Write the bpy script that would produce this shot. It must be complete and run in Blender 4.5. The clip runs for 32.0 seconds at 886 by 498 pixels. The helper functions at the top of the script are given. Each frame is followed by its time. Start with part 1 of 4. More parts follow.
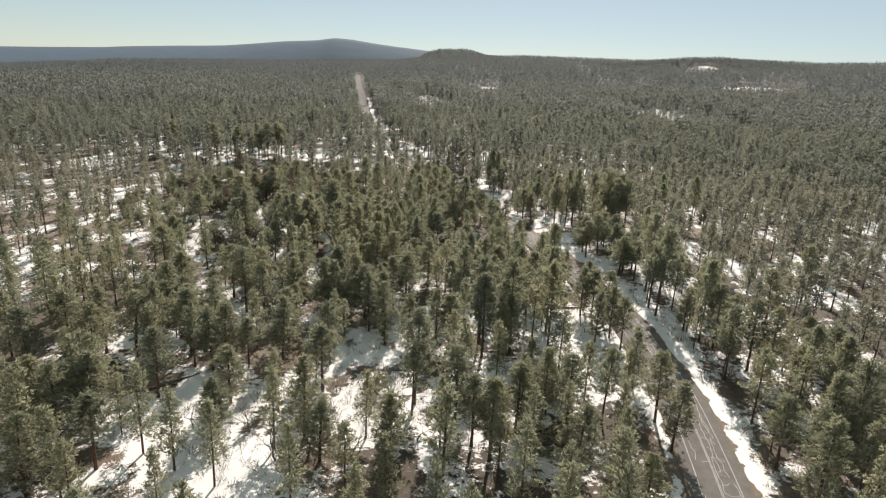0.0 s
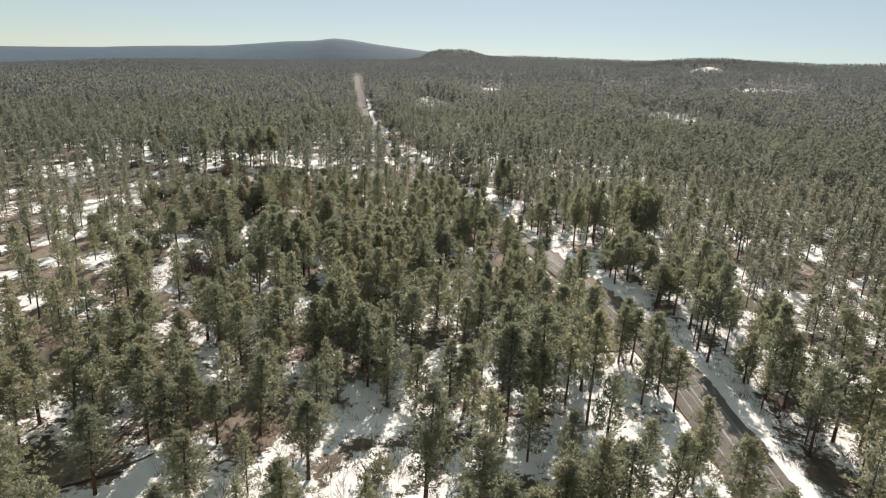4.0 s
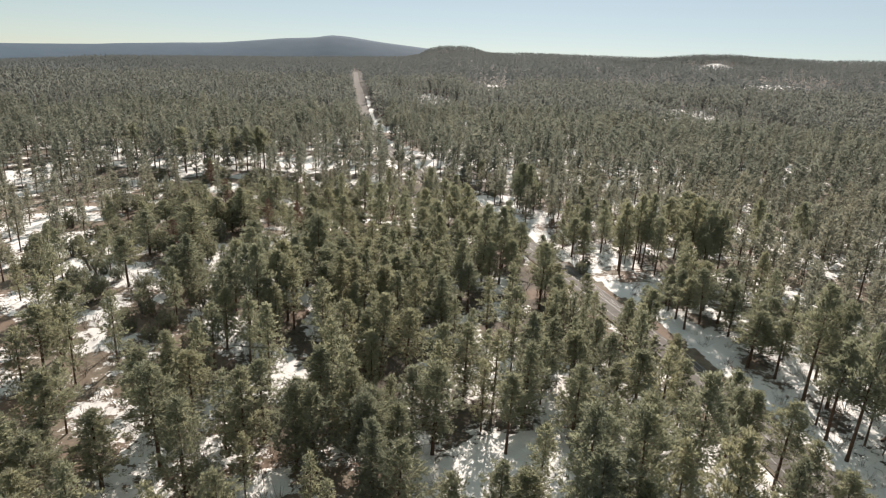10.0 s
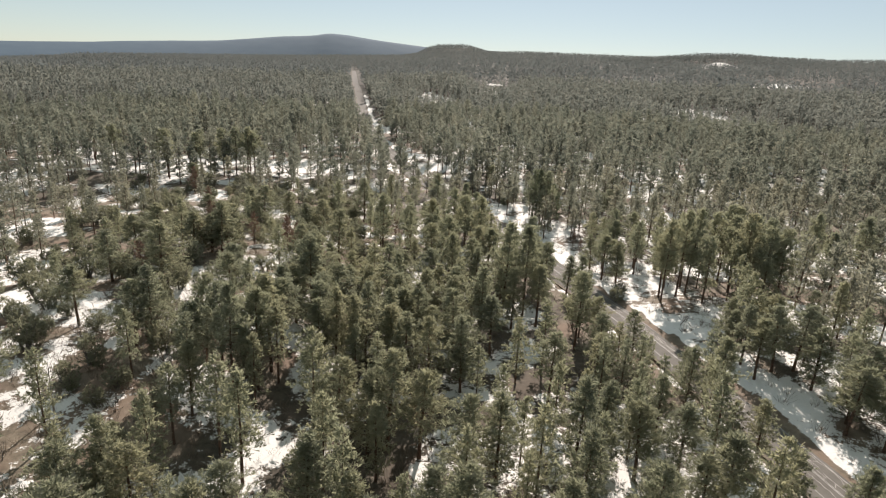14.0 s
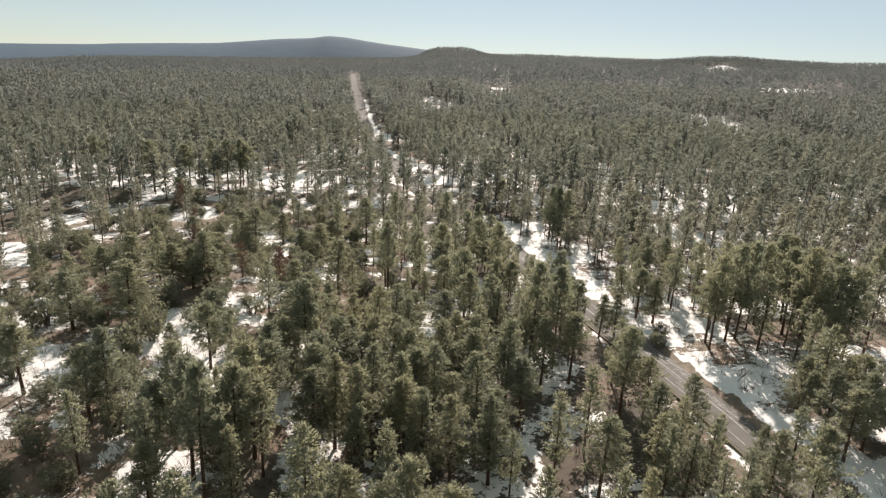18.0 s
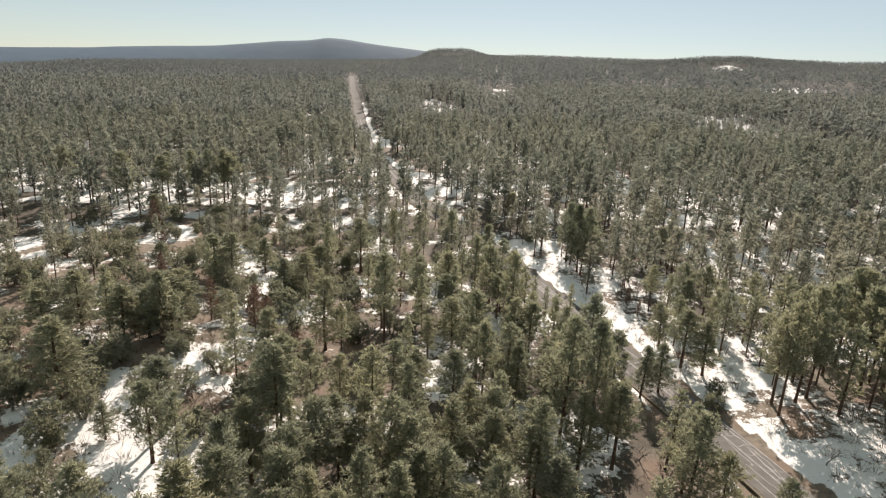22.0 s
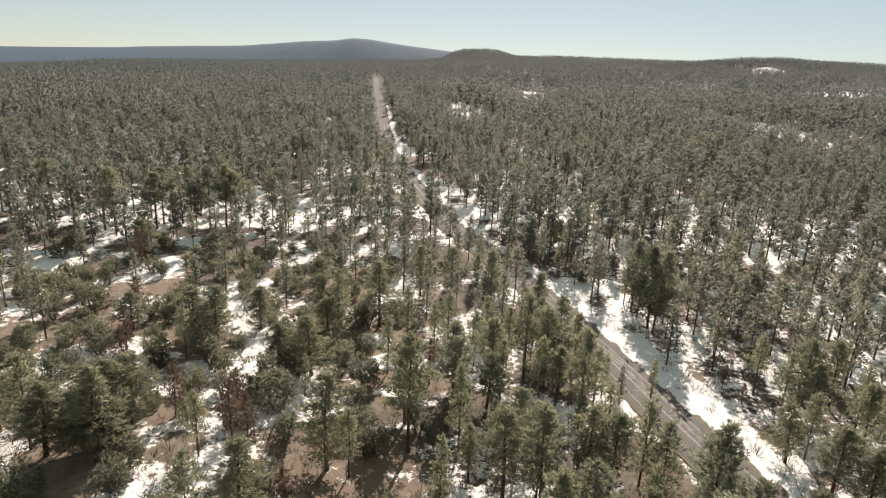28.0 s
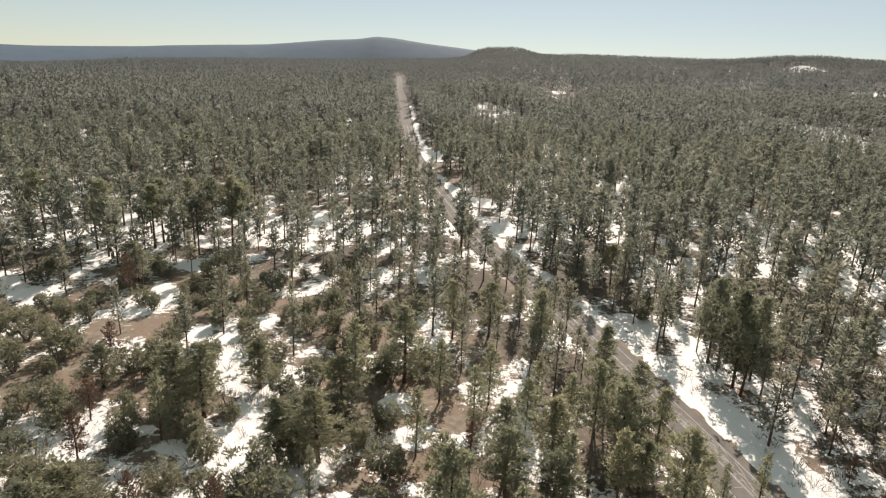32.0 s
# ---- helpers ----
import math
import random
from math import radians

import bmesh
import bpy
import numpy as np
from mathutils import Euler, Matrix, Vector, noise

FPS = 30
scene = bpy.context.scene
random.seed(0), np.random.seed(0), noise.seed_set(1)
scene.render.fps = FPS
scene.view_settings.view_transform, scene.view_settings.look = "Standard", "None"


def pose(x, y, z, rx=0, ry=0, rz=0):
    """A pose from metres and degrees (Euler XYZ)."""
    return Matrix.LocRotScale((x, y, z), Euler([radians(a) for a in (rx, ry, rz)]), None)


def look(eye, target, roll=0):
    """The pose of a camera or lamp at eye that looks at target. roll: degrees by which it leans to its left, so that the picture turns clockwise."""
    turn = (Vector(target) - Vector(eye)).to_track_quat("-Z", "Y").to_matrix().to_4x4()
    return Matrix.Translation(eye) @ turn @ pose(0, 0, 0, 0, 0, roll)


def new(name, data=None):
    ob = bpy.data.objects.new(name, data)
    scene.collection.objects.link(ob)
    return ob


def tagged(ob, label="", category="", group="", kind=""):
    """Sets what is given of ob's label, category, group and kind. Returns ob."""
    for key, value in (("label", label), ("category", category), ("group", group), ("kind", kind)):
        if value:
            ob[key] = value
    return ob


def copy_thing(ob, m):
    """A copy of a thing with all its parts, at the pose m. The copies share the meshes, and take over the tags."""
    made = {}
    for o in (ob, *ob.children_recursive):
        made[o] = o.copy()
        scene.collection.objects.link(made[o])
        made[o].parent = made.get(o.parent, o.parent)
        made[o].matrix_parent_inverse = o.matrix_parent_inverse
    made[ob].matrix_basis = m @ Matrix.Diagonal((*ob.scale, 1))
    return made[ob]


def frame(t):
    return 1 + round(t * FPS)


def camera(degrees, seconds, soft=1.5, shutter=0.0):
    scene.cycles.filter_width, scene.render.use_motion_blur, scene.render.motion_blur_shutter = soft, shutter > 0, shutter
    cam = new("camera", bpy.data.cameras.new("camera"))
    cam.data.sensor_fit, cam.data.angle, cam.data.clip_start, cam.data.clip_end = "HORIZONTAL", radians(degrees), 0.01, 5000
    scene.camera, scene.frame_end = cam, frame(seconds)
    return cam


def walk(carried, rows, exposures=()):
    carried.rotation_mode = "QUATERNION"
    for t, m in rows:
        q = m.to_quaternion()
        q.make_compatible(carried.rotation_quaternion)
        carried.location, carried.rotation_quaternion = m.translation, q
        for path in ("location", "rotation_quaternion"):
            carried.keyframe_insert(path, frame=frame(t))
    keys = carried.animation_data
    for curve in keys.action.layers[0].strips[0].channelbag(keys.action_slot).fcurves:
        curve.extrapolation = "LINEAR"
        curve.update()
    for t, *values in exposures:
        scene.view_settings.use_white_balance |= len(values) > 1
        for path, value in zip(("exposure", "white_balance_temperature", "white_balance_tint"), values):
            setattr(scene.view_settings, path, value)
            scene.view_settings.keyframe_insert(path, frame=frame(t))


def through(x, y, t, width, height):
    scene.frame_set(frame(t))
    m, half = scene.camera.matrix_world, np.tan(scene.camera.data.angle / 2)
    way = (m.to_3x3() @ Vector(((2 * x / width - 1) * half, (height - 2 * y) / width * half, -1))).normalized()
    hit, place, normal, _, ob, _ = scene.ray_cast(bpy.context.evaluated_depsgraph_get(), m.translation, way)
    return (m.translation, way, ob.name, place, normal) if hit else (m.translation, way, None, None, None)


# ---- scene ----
cam = camera(73.6, 32.0, 1.2)
PATH = [
    (0, (2.999, -4.621, 55.7), (3.203, -2.712, 55.14), 2.8),
    (1, (2.852, 1.451, 55.76), (3.058, 3.36, 55.201), 2.9),
    (2, (2.808, 7.487, 55.794), (3.015, 9.397, 55.237), 2.9),
    (3, (2.609, 13.528, 55.883), (2.816, 15.437, 55.326), 2.9),
    (6, (1.776, 32.324, 55.37), (1.985, 34.232, 54.809), 2.9),
    (7, (1.513, 38.663, 55.095), (1.723, 40.571, 54.532), 2.9),
    (8, (1.145, 44.623, 54.647), (1.355, 46.53, 54.084), 2.9),
    (9, (0.957, 50.524, 54.127), (1.167, 52.431, 53.562), 2.8),
    (10, (0.661, 56.724, 53.647), (0.872, 58.631, 53.082), 2.9),
    (11, (0.304, 63.167, 53.16), (0.515, 65.074, 52.593), 2.9),
    (12, (0.012, 68.929, 52.935), (0.224, 70.835, 52.367), 2.9),
    (13, (-0.42, 74.985, 52.784), (-0.206, 76.891, 52.216), 2.9),
    (14, (-0.627, 81.132, 52.643), (-0.409, 83.038, 52.075), 3.0),
    (17, (-2.042, 96.176, 54.147), (-1.823, 98.083, 53.584), 2.9),
    (18, (-2.09, 101.865, 54.484), (-1.869, 103.772, 53.923), 3.0),
    (19, (-1.768, 107.819, 54.698), (-1.548, 109.726, 54.138), 2.9),
    (20, (-1.385, 113.949, 54.777), (-1.166, 115.856, 54.219), 2.8),
    (21, (-0.954, 119.996, 54.91), (-0.736, 121.904, 54.352), 2.7),
    (22, (-0.88, 126.124, 54.942), (-0.661, 128.033, 54.385), 2.7),
    (23, (-0.628, 132.124, 55.266), (-0.409, 134.033, 54.71), 2.6),
    (24, (-0.459, 136.999, 55.836), (-0.241, 138.908, 55.281), 2.8),
    (25, (-0.49, 142.119, 56.141), (-0.288, 144.03, 55.586), 2.7),
    (28, (-1.352, 161.73, 56.505), (-1.208, 163.644, 55.946), 2.9),
    (29, (-1.965, 168.391, 56.632), (-1.84, 170.306, 56.07), 2.8),
    (30, (-2.684, 174.949, 56.779), (-2.574, 176.865, 56.215), 2.8),
    (31, (-3.153, 181.555, 57.02), (-3.062, 183.471, 56.453), 2.9),
    (32, (-3.556, 188.058, 56.917), (-3.481, 189.975, 56.35), 2.9),
]
walk(cam, [(t, look(eye, target, roll)) for t, eye, target, roll in PATH], [(0, 0.58, 6320, 18), (10, 0.63, 6380, 19), (20, 0.66, 6480, 20), (32, 0.62, 6640, 20)])

# ---- light ----
SUN_EL, SUN_AZ = 34.0, 15.0          # degrees above the horizon, and clockwise from +Y
world = bpy.data.worlds.new("world")
scene.world = world
world.use_nodes = True
wn = world.node_tree
sky = wn.nodes.new("ShaderNodeTexSky")
sky.sky_type, sky.sun_disc = "NISHITA", False
sky.sun_elevation, sky.sun_rotation = radians(SUN_EL), radians(SUN_AZ)
sky.altitude, sky.air_density, sky.dust_density, sky.ozone_density = 2000, 1.0, 0.5, 1.0
wn.nodes["Background"].inputs["Strength"].default_value = 0.065
veil = wn.nodes.new("ShaderNodeMix")          # thin high haze greys the blue
veil.data_type = "RGBA"
veil.inputs[0].default_value, veil.inputs[7].default_value = 0.57, (5.0, 6.0, 4.85, 1)
wn.links.new(sky.outputs[0], veil.inputs[6])
wn.links.new(veil.outputs[2], wn.nodes["Background"].inputs["Color"])
sun = new("sun", bpy.data.lights.new("sun", "SUN"))
sun.data.energy, sun.data.angle, sun.data.color = 5.0, radians(0.53), (1.0, 0.92, 0.78)
sd = Vector((math.sin(radians(SUN_AZ)) * math.cos(radians(SUN_EL)), math.cos(radians(SUN_AZ)) * math.cos(radians(SUN_EL)), math.sin(radians(SUN_EL))))
sun.matrix_world = look(sd * 500 + Vector((0, 200, 0)), (0, 200, 0))

rng = np.random.default_rng(7)


# ---- smooth random fields ----
def lattice(ix, iy, seed):
    n = (ix.astype(np.int64) * 374761393 + iy.astype(np.int64) * 668265263 + seed * 974634721) & 0x7FFFFFFF
    n = ((n ^ (n >> 13)) * 1274126177) & 0x7FFFFFFF
    return ((n ^ (n >> 16)) & 0xFFFF) / 65535.0


def field(x, y, size, seed=0):
    """Value noise, 0 to 1, with bumps of the given size in metres."""
    x, y = np.asarray(x, float) / size, np.asarray(y, float) / size
    ix, iy = np.floor(x), np.floor(y)
    fx, fy = x - ix, y - iy
    fx, fy = fx * fx * (3 - 2 * fx), fy * fy * (3 - 2 * fy)
    a, b = lattice(ix, iy, seed), lattice(ix + 1, iy, seed)
    c, d = lattice(ix, iy + 1, seed), lattice(ix + 1, iy + 1, seed)
    return (a + (b - a) * fx) * (1 - fy) + (c + (d - c) * fx) * fy


def smooth(a, b, v):
    k = np.clip((np.asarray(v, float) - a) / (b - a), 0, 1)
    return k * k * (3 - 2 * k)


# ---- the lie of the land ----
RISE_S = [-9000, 330, 430, 600, 800, 1000, 1200, 1450]
RISE_Z = [0, 0, 4, 9, 20, 32, 42, 60]
RIM_AZ = [-60, -30, -21, -9, 2, 5, 12.6, 23, 31, 37, 43, 70]
RIM_Z = [12, 20, 58, 84, 112, 128, 149, 151, 166, 161, 171, 181]
MOUNT_AZ = [-60, -30.5, -23, -13.8, -8.9, -6.2, -4.7, -3.2, -1.7, 1.8, 5, 9, 14, 40]
MOUNT_Z = [84, 98, 131, 184, 230, 250, 270, 265, 254, 232, 212, 176, 136, 80]
ROAD = [(-4, -97), (38, 20), (47, 45), (53, 63.6), (60.2, 90), (63.4, 109), (64.6, 120), (64.2, 138), (62.2, 160), (58, 184), (54.6, 203),
        (51.2, 222), (48.2, 242), (44.6, 276), (40.5, 303), (35.6, 326), (27, 355), (18.6, 380), (11.4, 420), (3.0, 465),
        (-4.2, 510), (-10, 560), (-19, 696), (-33, 940), (-40, 1030), (-60, 1420)]
rx, ry = np.array(ROAD, float).T
ROAD_Y = np.arange(-94, 1415, 2.0)
ROAD_X = np.interp(ROAD_Y, ry, rx)
for _ in range(6):
    ROAD_X[1:-1] = (ROAD_X[:-2] + 2 * ROAD_X[1:-1] + ROAD_X[2:]) / 4
ROAD_X = ROAD_X + np.interp(ROAD_Y, [55, 76, 92, 110, 150, 162, 172, 186, 203, 225, 240, 255, 282, 336, 420, 500], [-0.5, -0.5, -0.9, -1.9, -1.9, -1.6, -0.9, 0.1, 1.0, 1.1, 0.7, 0.0, -1.1, -1.2, -1.4, 0.0])


def road_x(y):
    return np.interp(y, ROAD_Y, ROAD_X)


def off_road(x, y):
    """Metres to the right of the road's middle, about at right angles to it."""
    y = np.asarray(y, float)
    lean = (road_x(y + 6) - road_x(y - 6)) / 12
    return (np.asarray(x, float) - road_x(y)) / np.sqrt(1 + lean * lean)


def land(x, y):
    """Height of the bare ground."""
    x, y = np.asarray(x, float), np.asarray(y, float)
    s, az = np.hypot(x, y), np.degrees(np.arctan2(x, y))
    rim = np.interp(az, RIM_AZ, RIM_Z)
    near = np.interp(np.where(y > 0, s, 0), RISE_S, RISE_Z) * np.clip(0.35 + 0.65 * rim / 115, 0.4, 1.5)
    far = np.interp(s, [1000, 1450, 2000, 2700, 3300], [0.30, 0.5, 0.74, 1, 0.3]) * rim
    z = near + (far - near) * smooth(900, 1450, s)
    z = z + 5 * np.exp(-(((x + 45) / 45) ** 2 + ((y - 215) / 60) ** 2)) + 3 * np.exp(-(((x - 85) / 30) ** 2 + ((y - 185) / 60) ** 2))
    # wooded knoll before the skyline, and the long hill with the clearings
    z = z + 34 * np.exp(-(((x - 285) / 120) ** 4 + ((y - 2760) / 260) ** 2))
    z = z + 17 * np.exp(-(((x - 880) / 170) ** 2 + ((y - 1690) / 85) ** 2))
    z = z + 13 * np.exp(-(((x + 640) / 150) ** 2 + ((y - 1500) / 200) ** 2))
    bumps = (field(x, y, 35, 4) - 0.5) * 1.6 + (field(x, y, 9, 5) - 0.5) * 0.35
    return z + bumps * smooth(5, 16, np.abs(off_road(x, y)))


def ground_z(x, y):
    return land(x, y) - 0.16 * smooth(6.2, 4.8, np.abs(off_road(x, y)))


# ---- how snowy, how wooded ----
def ellipse(x, y, cx, cy, a, b, turn=0):
    c, s = math.cos(radians(turn)), math.sin(radians(turn))
    u, v = (x - cx) * c + (y - cy) * s, -(x - cx) * s + (y - cy) * c
    return np.exp(-((u / a) ** 2 + (v / b) ** 2) ** 2)


# patches of snow and of bare soil that stand out: middle x, y, half width, half depth
PATCH_A = [(-28.1, 272.2, 3.5, 15), (-37.7, 284.6, 3, 3.2), (-50.1, 301.8, 1.7, 8.4), (-68.1, 330.3, 4.1, 4.4), (-13.4, 296.7, 4.6, 4.6), (-2.7, 271.3, 4.2, 3.6),
    (4.6, 270.3, 3.7, 2.8), (-46.3, 266.9, 5, 1.6), (-37.1, 262.9, 3.9, 1.7), (-38.6, 294, 4.3, 3), (-38.4, 314.7, 2.5, 4.6), (-18.8, 336.9, 1.8, 2.6), (-1.8, 258.2, 3.2, 1.5),
    (-125.8, 372.1, 11.4, 3.8), (-91.9, 363.4, 9.7, 4.5), (-68, 351, 9.4, 3.1), (-89.7, 403.9, 3.9, 20.5), (-66.7, 414.2, 4.2, 9.6), (-89.6, 307.7, 2.4, 3.4),
    (-71, 371.5, 7, 4.4)]
PATCH_B = [(-6.9, 281.5, 3, 3.5), (-74.7, 296.7, 2.1, 2.2), (-100.9, 327.3, 2.5, 3.3), (-43.8, 304.9, 1.4, 4.6), (-82.4, 336.7, 3.6, 2.2), (-39.3, 369.7, 7.1, 4.8),
    (-25.9, 270.3, 3.4, 7.5), (-16.7, 251.2, 2.5, 2.5), (-38.7, 294.4, 2.4, 6), (-28, 204.9, 1.6, 4.8), (-29.9, 225.7, 1.9, 3.2), (-38.3, 232.3, 1.5, 1.9), (-67.9, 250.9, 1.1, 13.6),
    (-52.9, 225.5, 1.1, 6.1), (-98.4, 305, 3.1, 5.2), (-53.1, 207.6, 1.6, 2.7), (-30.3, 193.8, 1.3, 1.8), (-5, 281, 1.8, 2.6), (-50.3, 212.5, 1.6, 1.5), (-42.8, 218.6, 2.6, 1.5)]
PATCH_C = [(-25.6, 217.8, 1.8, 1.7), (-11.9, 215.1, 1.4, 1.5), (-92.7, 420.7, 2.3, 10.1), (-126.6, 378.2, 8.4, 3.7), (-74, 205.8, 8, 4.5), (-50.9, 196.5, 1.2, 3.4),
    (-46.8, 181.6, 2.2, 3), (-56.3, 181.8, 1.6, 1.7), (-63.3, 182, 3, 2.2), (-59.6, 172.2, 1.4, 3.4), (-83.9, 229.5, 1.8, 12.5), (-37.3, 175.6, 1.4, 3.6), (-50.8, 162.6, 2.2, 1.6),
    (-28.2, 170.4, 5.1, 3.9), (-22.8, 162.9, 3.5, 1.5), (-26.3, 231.7, 1.8, 4.6), (5.6, 148.5, 1.2, 3.4), (10.9, 144.7, 1.6, 2.6), (21.7, 166.4, 1, 8.6)]
BARE_SOIL = [(-30.5, 236.3, 3.7, 3.7), (-13.8, 238.8, 3, 5.9), (-9.6, 218.6, 4.9, 3.8), (6.7, 263.3, 5.2, 3), (-18.3, 284.8, 1.4, 7.3), (-17.9, 177.3, 2.8, 4.6),
    (-67.9, 242.3, 6.7, 7.3), (42.4, 196.4, 4.5, 5.4), (101.2, 222.2, 14.9, 5.8), (-18.6, 104.5, 3.6, 5), (-38.9, 93.5, 5.7, 4.3), (-44.3, 229.9, 5.8, 6.3),
    (-63.4, 279.2, 5.6, 5)]

CLEARING = [(604, 1640, 24, 60), (690, 1600, 20, 60), (300, 640, 34, 75), (335, 650, 14, 60), (48, 790, 15, 80), (70, 805, 12, 75), (140, 905, 26, 60), (-230, 625, 26, 70), (66, 525, 6, 45), (92, 500, 7, 45), (640, 1010, 70, 45), (-40, 500, 8, 50),
            (145, 958, 30, 22), (57, 862, 16, 18), (790, 1530, 70, 80), (850, 1560, 40, 70), (79, 585, 8, 45), (94, 560, 6, 45), (92, 500, 6, 30), (296, 750, 9, 40), (352, 745, 11, 35), (400, 740, 9, 40), (20, 890, 8, 50), (-40, 480, 7, 28), (62, 850, 14, 55), (166, 1000, 26, 60), (320, 712, 26, 22), (345, 735, 30, 14), (-240, 680, 14, 14), (135, 930, 22, 12),
            (-62, 395, 22, 10), (-100, 372, 32, 8), (71, 550, 8, 12), (92, 508, 8, 10), (56, 483, 7, 12), (101, 488, 7, 9), (116, 385, 7, 6), (138, 386, 7, 6), (158, 404, 10, 6),
            (88, 389, 6, 8), (-99, 433, 6, 12), (-41, 542, 6, 9), (-166, 426, 12, 8)]

TRACK = [(-76, 342), (-68.7, 331), (-52.2, 307), (-39.5, 289), (-31, 276), (-26, 264), (-20.2, 252), (-14.5, 244.5)]
SIDE_TRACK = [(-150, 355), (-134, 369), (-127, 375), (-117, 385), (-100, 398)]


def near_line(x, y, line):
    """Metres from a crooked line on the ground."""
    best = np.full(np.shape(x), 1e9)
    for (ax, ay), (bx, by) in zip(line, line[1:]):
        k = np.clip(((x - ax) * (bx - ax) + (y - ay) * (by - ay)) / ((bx - ax) ** 2 + (by - ay) ** 2), 0, 1)
        best = np.minimum(best, np.hypot(x - ax - k * (bx - ax), y - ay - k * (by - ay)))
    return best


def clear_at(x, y):
    c = 0
    for cx, cy, a, b in CLEARING:
        c = np.maximum(c, ellipse(x, y, cx, cy, a, b))
    return c


def glade_at(x, y):
    """Small gaps in the wood beyond the road's bend."""
    return smooth(0.60, 0.70, 0.35 * field(x, y, 70, 71) + 0.4 * field(x, y, 22, 72) + 0.25 * field(x, y, 9, 73)) * smooth(340, 400, np.hypot(x, y)) * smooth(880, 700, np.hypot(x, y))


def snow_at(x, y):
    x, y = np.asarray(x, float), np.asarray(y, float)
    d, s0 = off_road(x, y), np.hypot(x, y)
    n = 0.42 * field(x, y, 14, 11) + 0.33 * field(x, y, 6, 12) + 0.25 * field(x, y, 2.6, 13)
    s = n - 0.035 - 0.01 * smooth(280, 330, y) - 0.10 * smooth(420, 620, s0) + 0.10 * smooth(0.66, 0.85, field(x, y, 120, 14)) * smooth(420, 620, s0)
    s = s + 0.11 * ellipse(x, y, -14, 84, 26, 34) + 0.10 * ellipse(x, y, 14, 104, 26, 30) + 0.17 * ellipse(x, y, 40, 125, 28, 50) + 0.13 * ellipse(x, y, -32, 86, 17, 17)
    s = s + 0.02 * ellipse(x, y, -80, 230, 60, 110) + 0.07 * ellipse(x, y, -45, 205, 32, 50) + 0.10 * ellipse(x, y, -75, 385, 70, 40)
    s = s + 0.08 * ellipse(x, y, 120, 290, 80, 150)
    wide = 5.4 + 3.2 * field(0 * y, y, 22, 15) + 3.2 * smooth(125, 160, y) * smooth(345, 290, y)
    s = s + 0.26 * smooth(4.5, 5.3, d) * smooth(wide + 4, wide - 1, d) * (1 + 0.3 * smooth(420, 620, y)) * smooth(1100, 850, y)
    s = s + 0.05 * np.exp(-((d - 22) / 12) ** 4) * smooth(500, 380, y)
    s = s + 0.30 * np.exp(-((d + 5.8) / 0.8) ** 2) * smooth(360, 300, y)
    for cx, cy, a, b in PATCH_A + PATCH_B + PATCH_C:
        s = s + 0.34 * ellipse(x, y, cx, cy, a * 1.15, b * 1.15)
    s = s + 0.26 * np.exp(-(near_line(x, y, TRACK) / 1.7) ** 2) + 0.33 * np.exp(-(near_line(x, y, SIDE_TRACK) / 3.0) ** 2)
    for cx, cy, a, b in BARE_SOIL:
        s = s - 0.4 * ellipse(x, y, cx, cy, a * 1.2, b * 1.2)
    s = s - 0.32 * smooth(800, 950, s0) + (0.42 + 0.5 * smooth(800, 950, s0)) * clear_at(x, y) * (1 - 0.5 * smooth(0.45, 0.62, field(x, y, 20, 93)) * smooth(600, 680, s0)) + 0.55 * glade_at(x, y)
    return np.where((d > -4.95) & (d < 4.6), s - 0.5, s)


def wood_at(x, y):
    """Share of the ground that may carry trees."""
    x, y = np.asarray(x, float), np.asarray(y, float)
    d = off_road(x, y)
    w = 0.78 + 1.2 * (field(x, y, 40, 21) - 0.5)
    w = w * (1 - 0.78 * ellipse(x, y, -55, 255, 52, 70)) * (1 - 0.5 * ellipse(x, y, -13, 78, 19, 22)) * (1 - 0.85 * ellipse(x, y, -45, 305, 60, 40))
    w = w * (1 - 0.6 * ellipse(x, y, -50, 205, 34, 45)) * (1 - 0.2 * ellipse(x, y, -85, 215, 34, 40)) * (1 - 0.75 * ellipse(x, y, -31, 85, 15, 15))
    w = w + 0.5 * ellipse(x, y, -48, 92, 18, 34) + 0.4 * ellipse(x, y, 25, 80, 20, 22)
    w = w + 0.5 * ellipse(x, y, 16, 196, 16, 26) + 0.4 * ellipse(x, y, 0, 150, 30, 22)
    w = w * (1 - 0.9 * clear_at(x, y) * smooth(0.30, 0.50, field(x, y, 16, 91))) * (1 - 0.96 * glade_at(x, y)) * smooth(1.8, 3.2, near_line(x, y, TRACK)) * smooth(2.0, 4.0, near_line(x, y, SIDE_TRACK))
    w = w + 0.5 * ellipse(x, y, 30, 300, 14, 60)
    w = w * (1 - 0.55 * ellipse(x, y, -15, 228, 30, 16))
    w = w * (1 - 0.6 * ellipse(x, y, 46, 120, 12, 28))
    for cx, cy, a, b in PATCH_A + PATCH_B + PATCH_C + BARE_SOIL:
        w = w * (1 - 0.95 * ellipse(x, y, cx, cy, a, b))
    edge = 8.0 + 5.0 * smooth(125, 160, y) * smooth(345, 290, y) + 1 * smooth(485, 530, y)
    tight = 1.4 * smooth(240, 275, y) - 3.5 * smooth(485, 530, y)
    w = w * smooth(-8.0 + tight, -11.0 + tight, d) + w * (0.15 * smooth(7, 8, d) * smooth(530, 485, y) + 0.85 * smooth(edge, edge + 3, d))
    return np.clip(w, 0, 1)


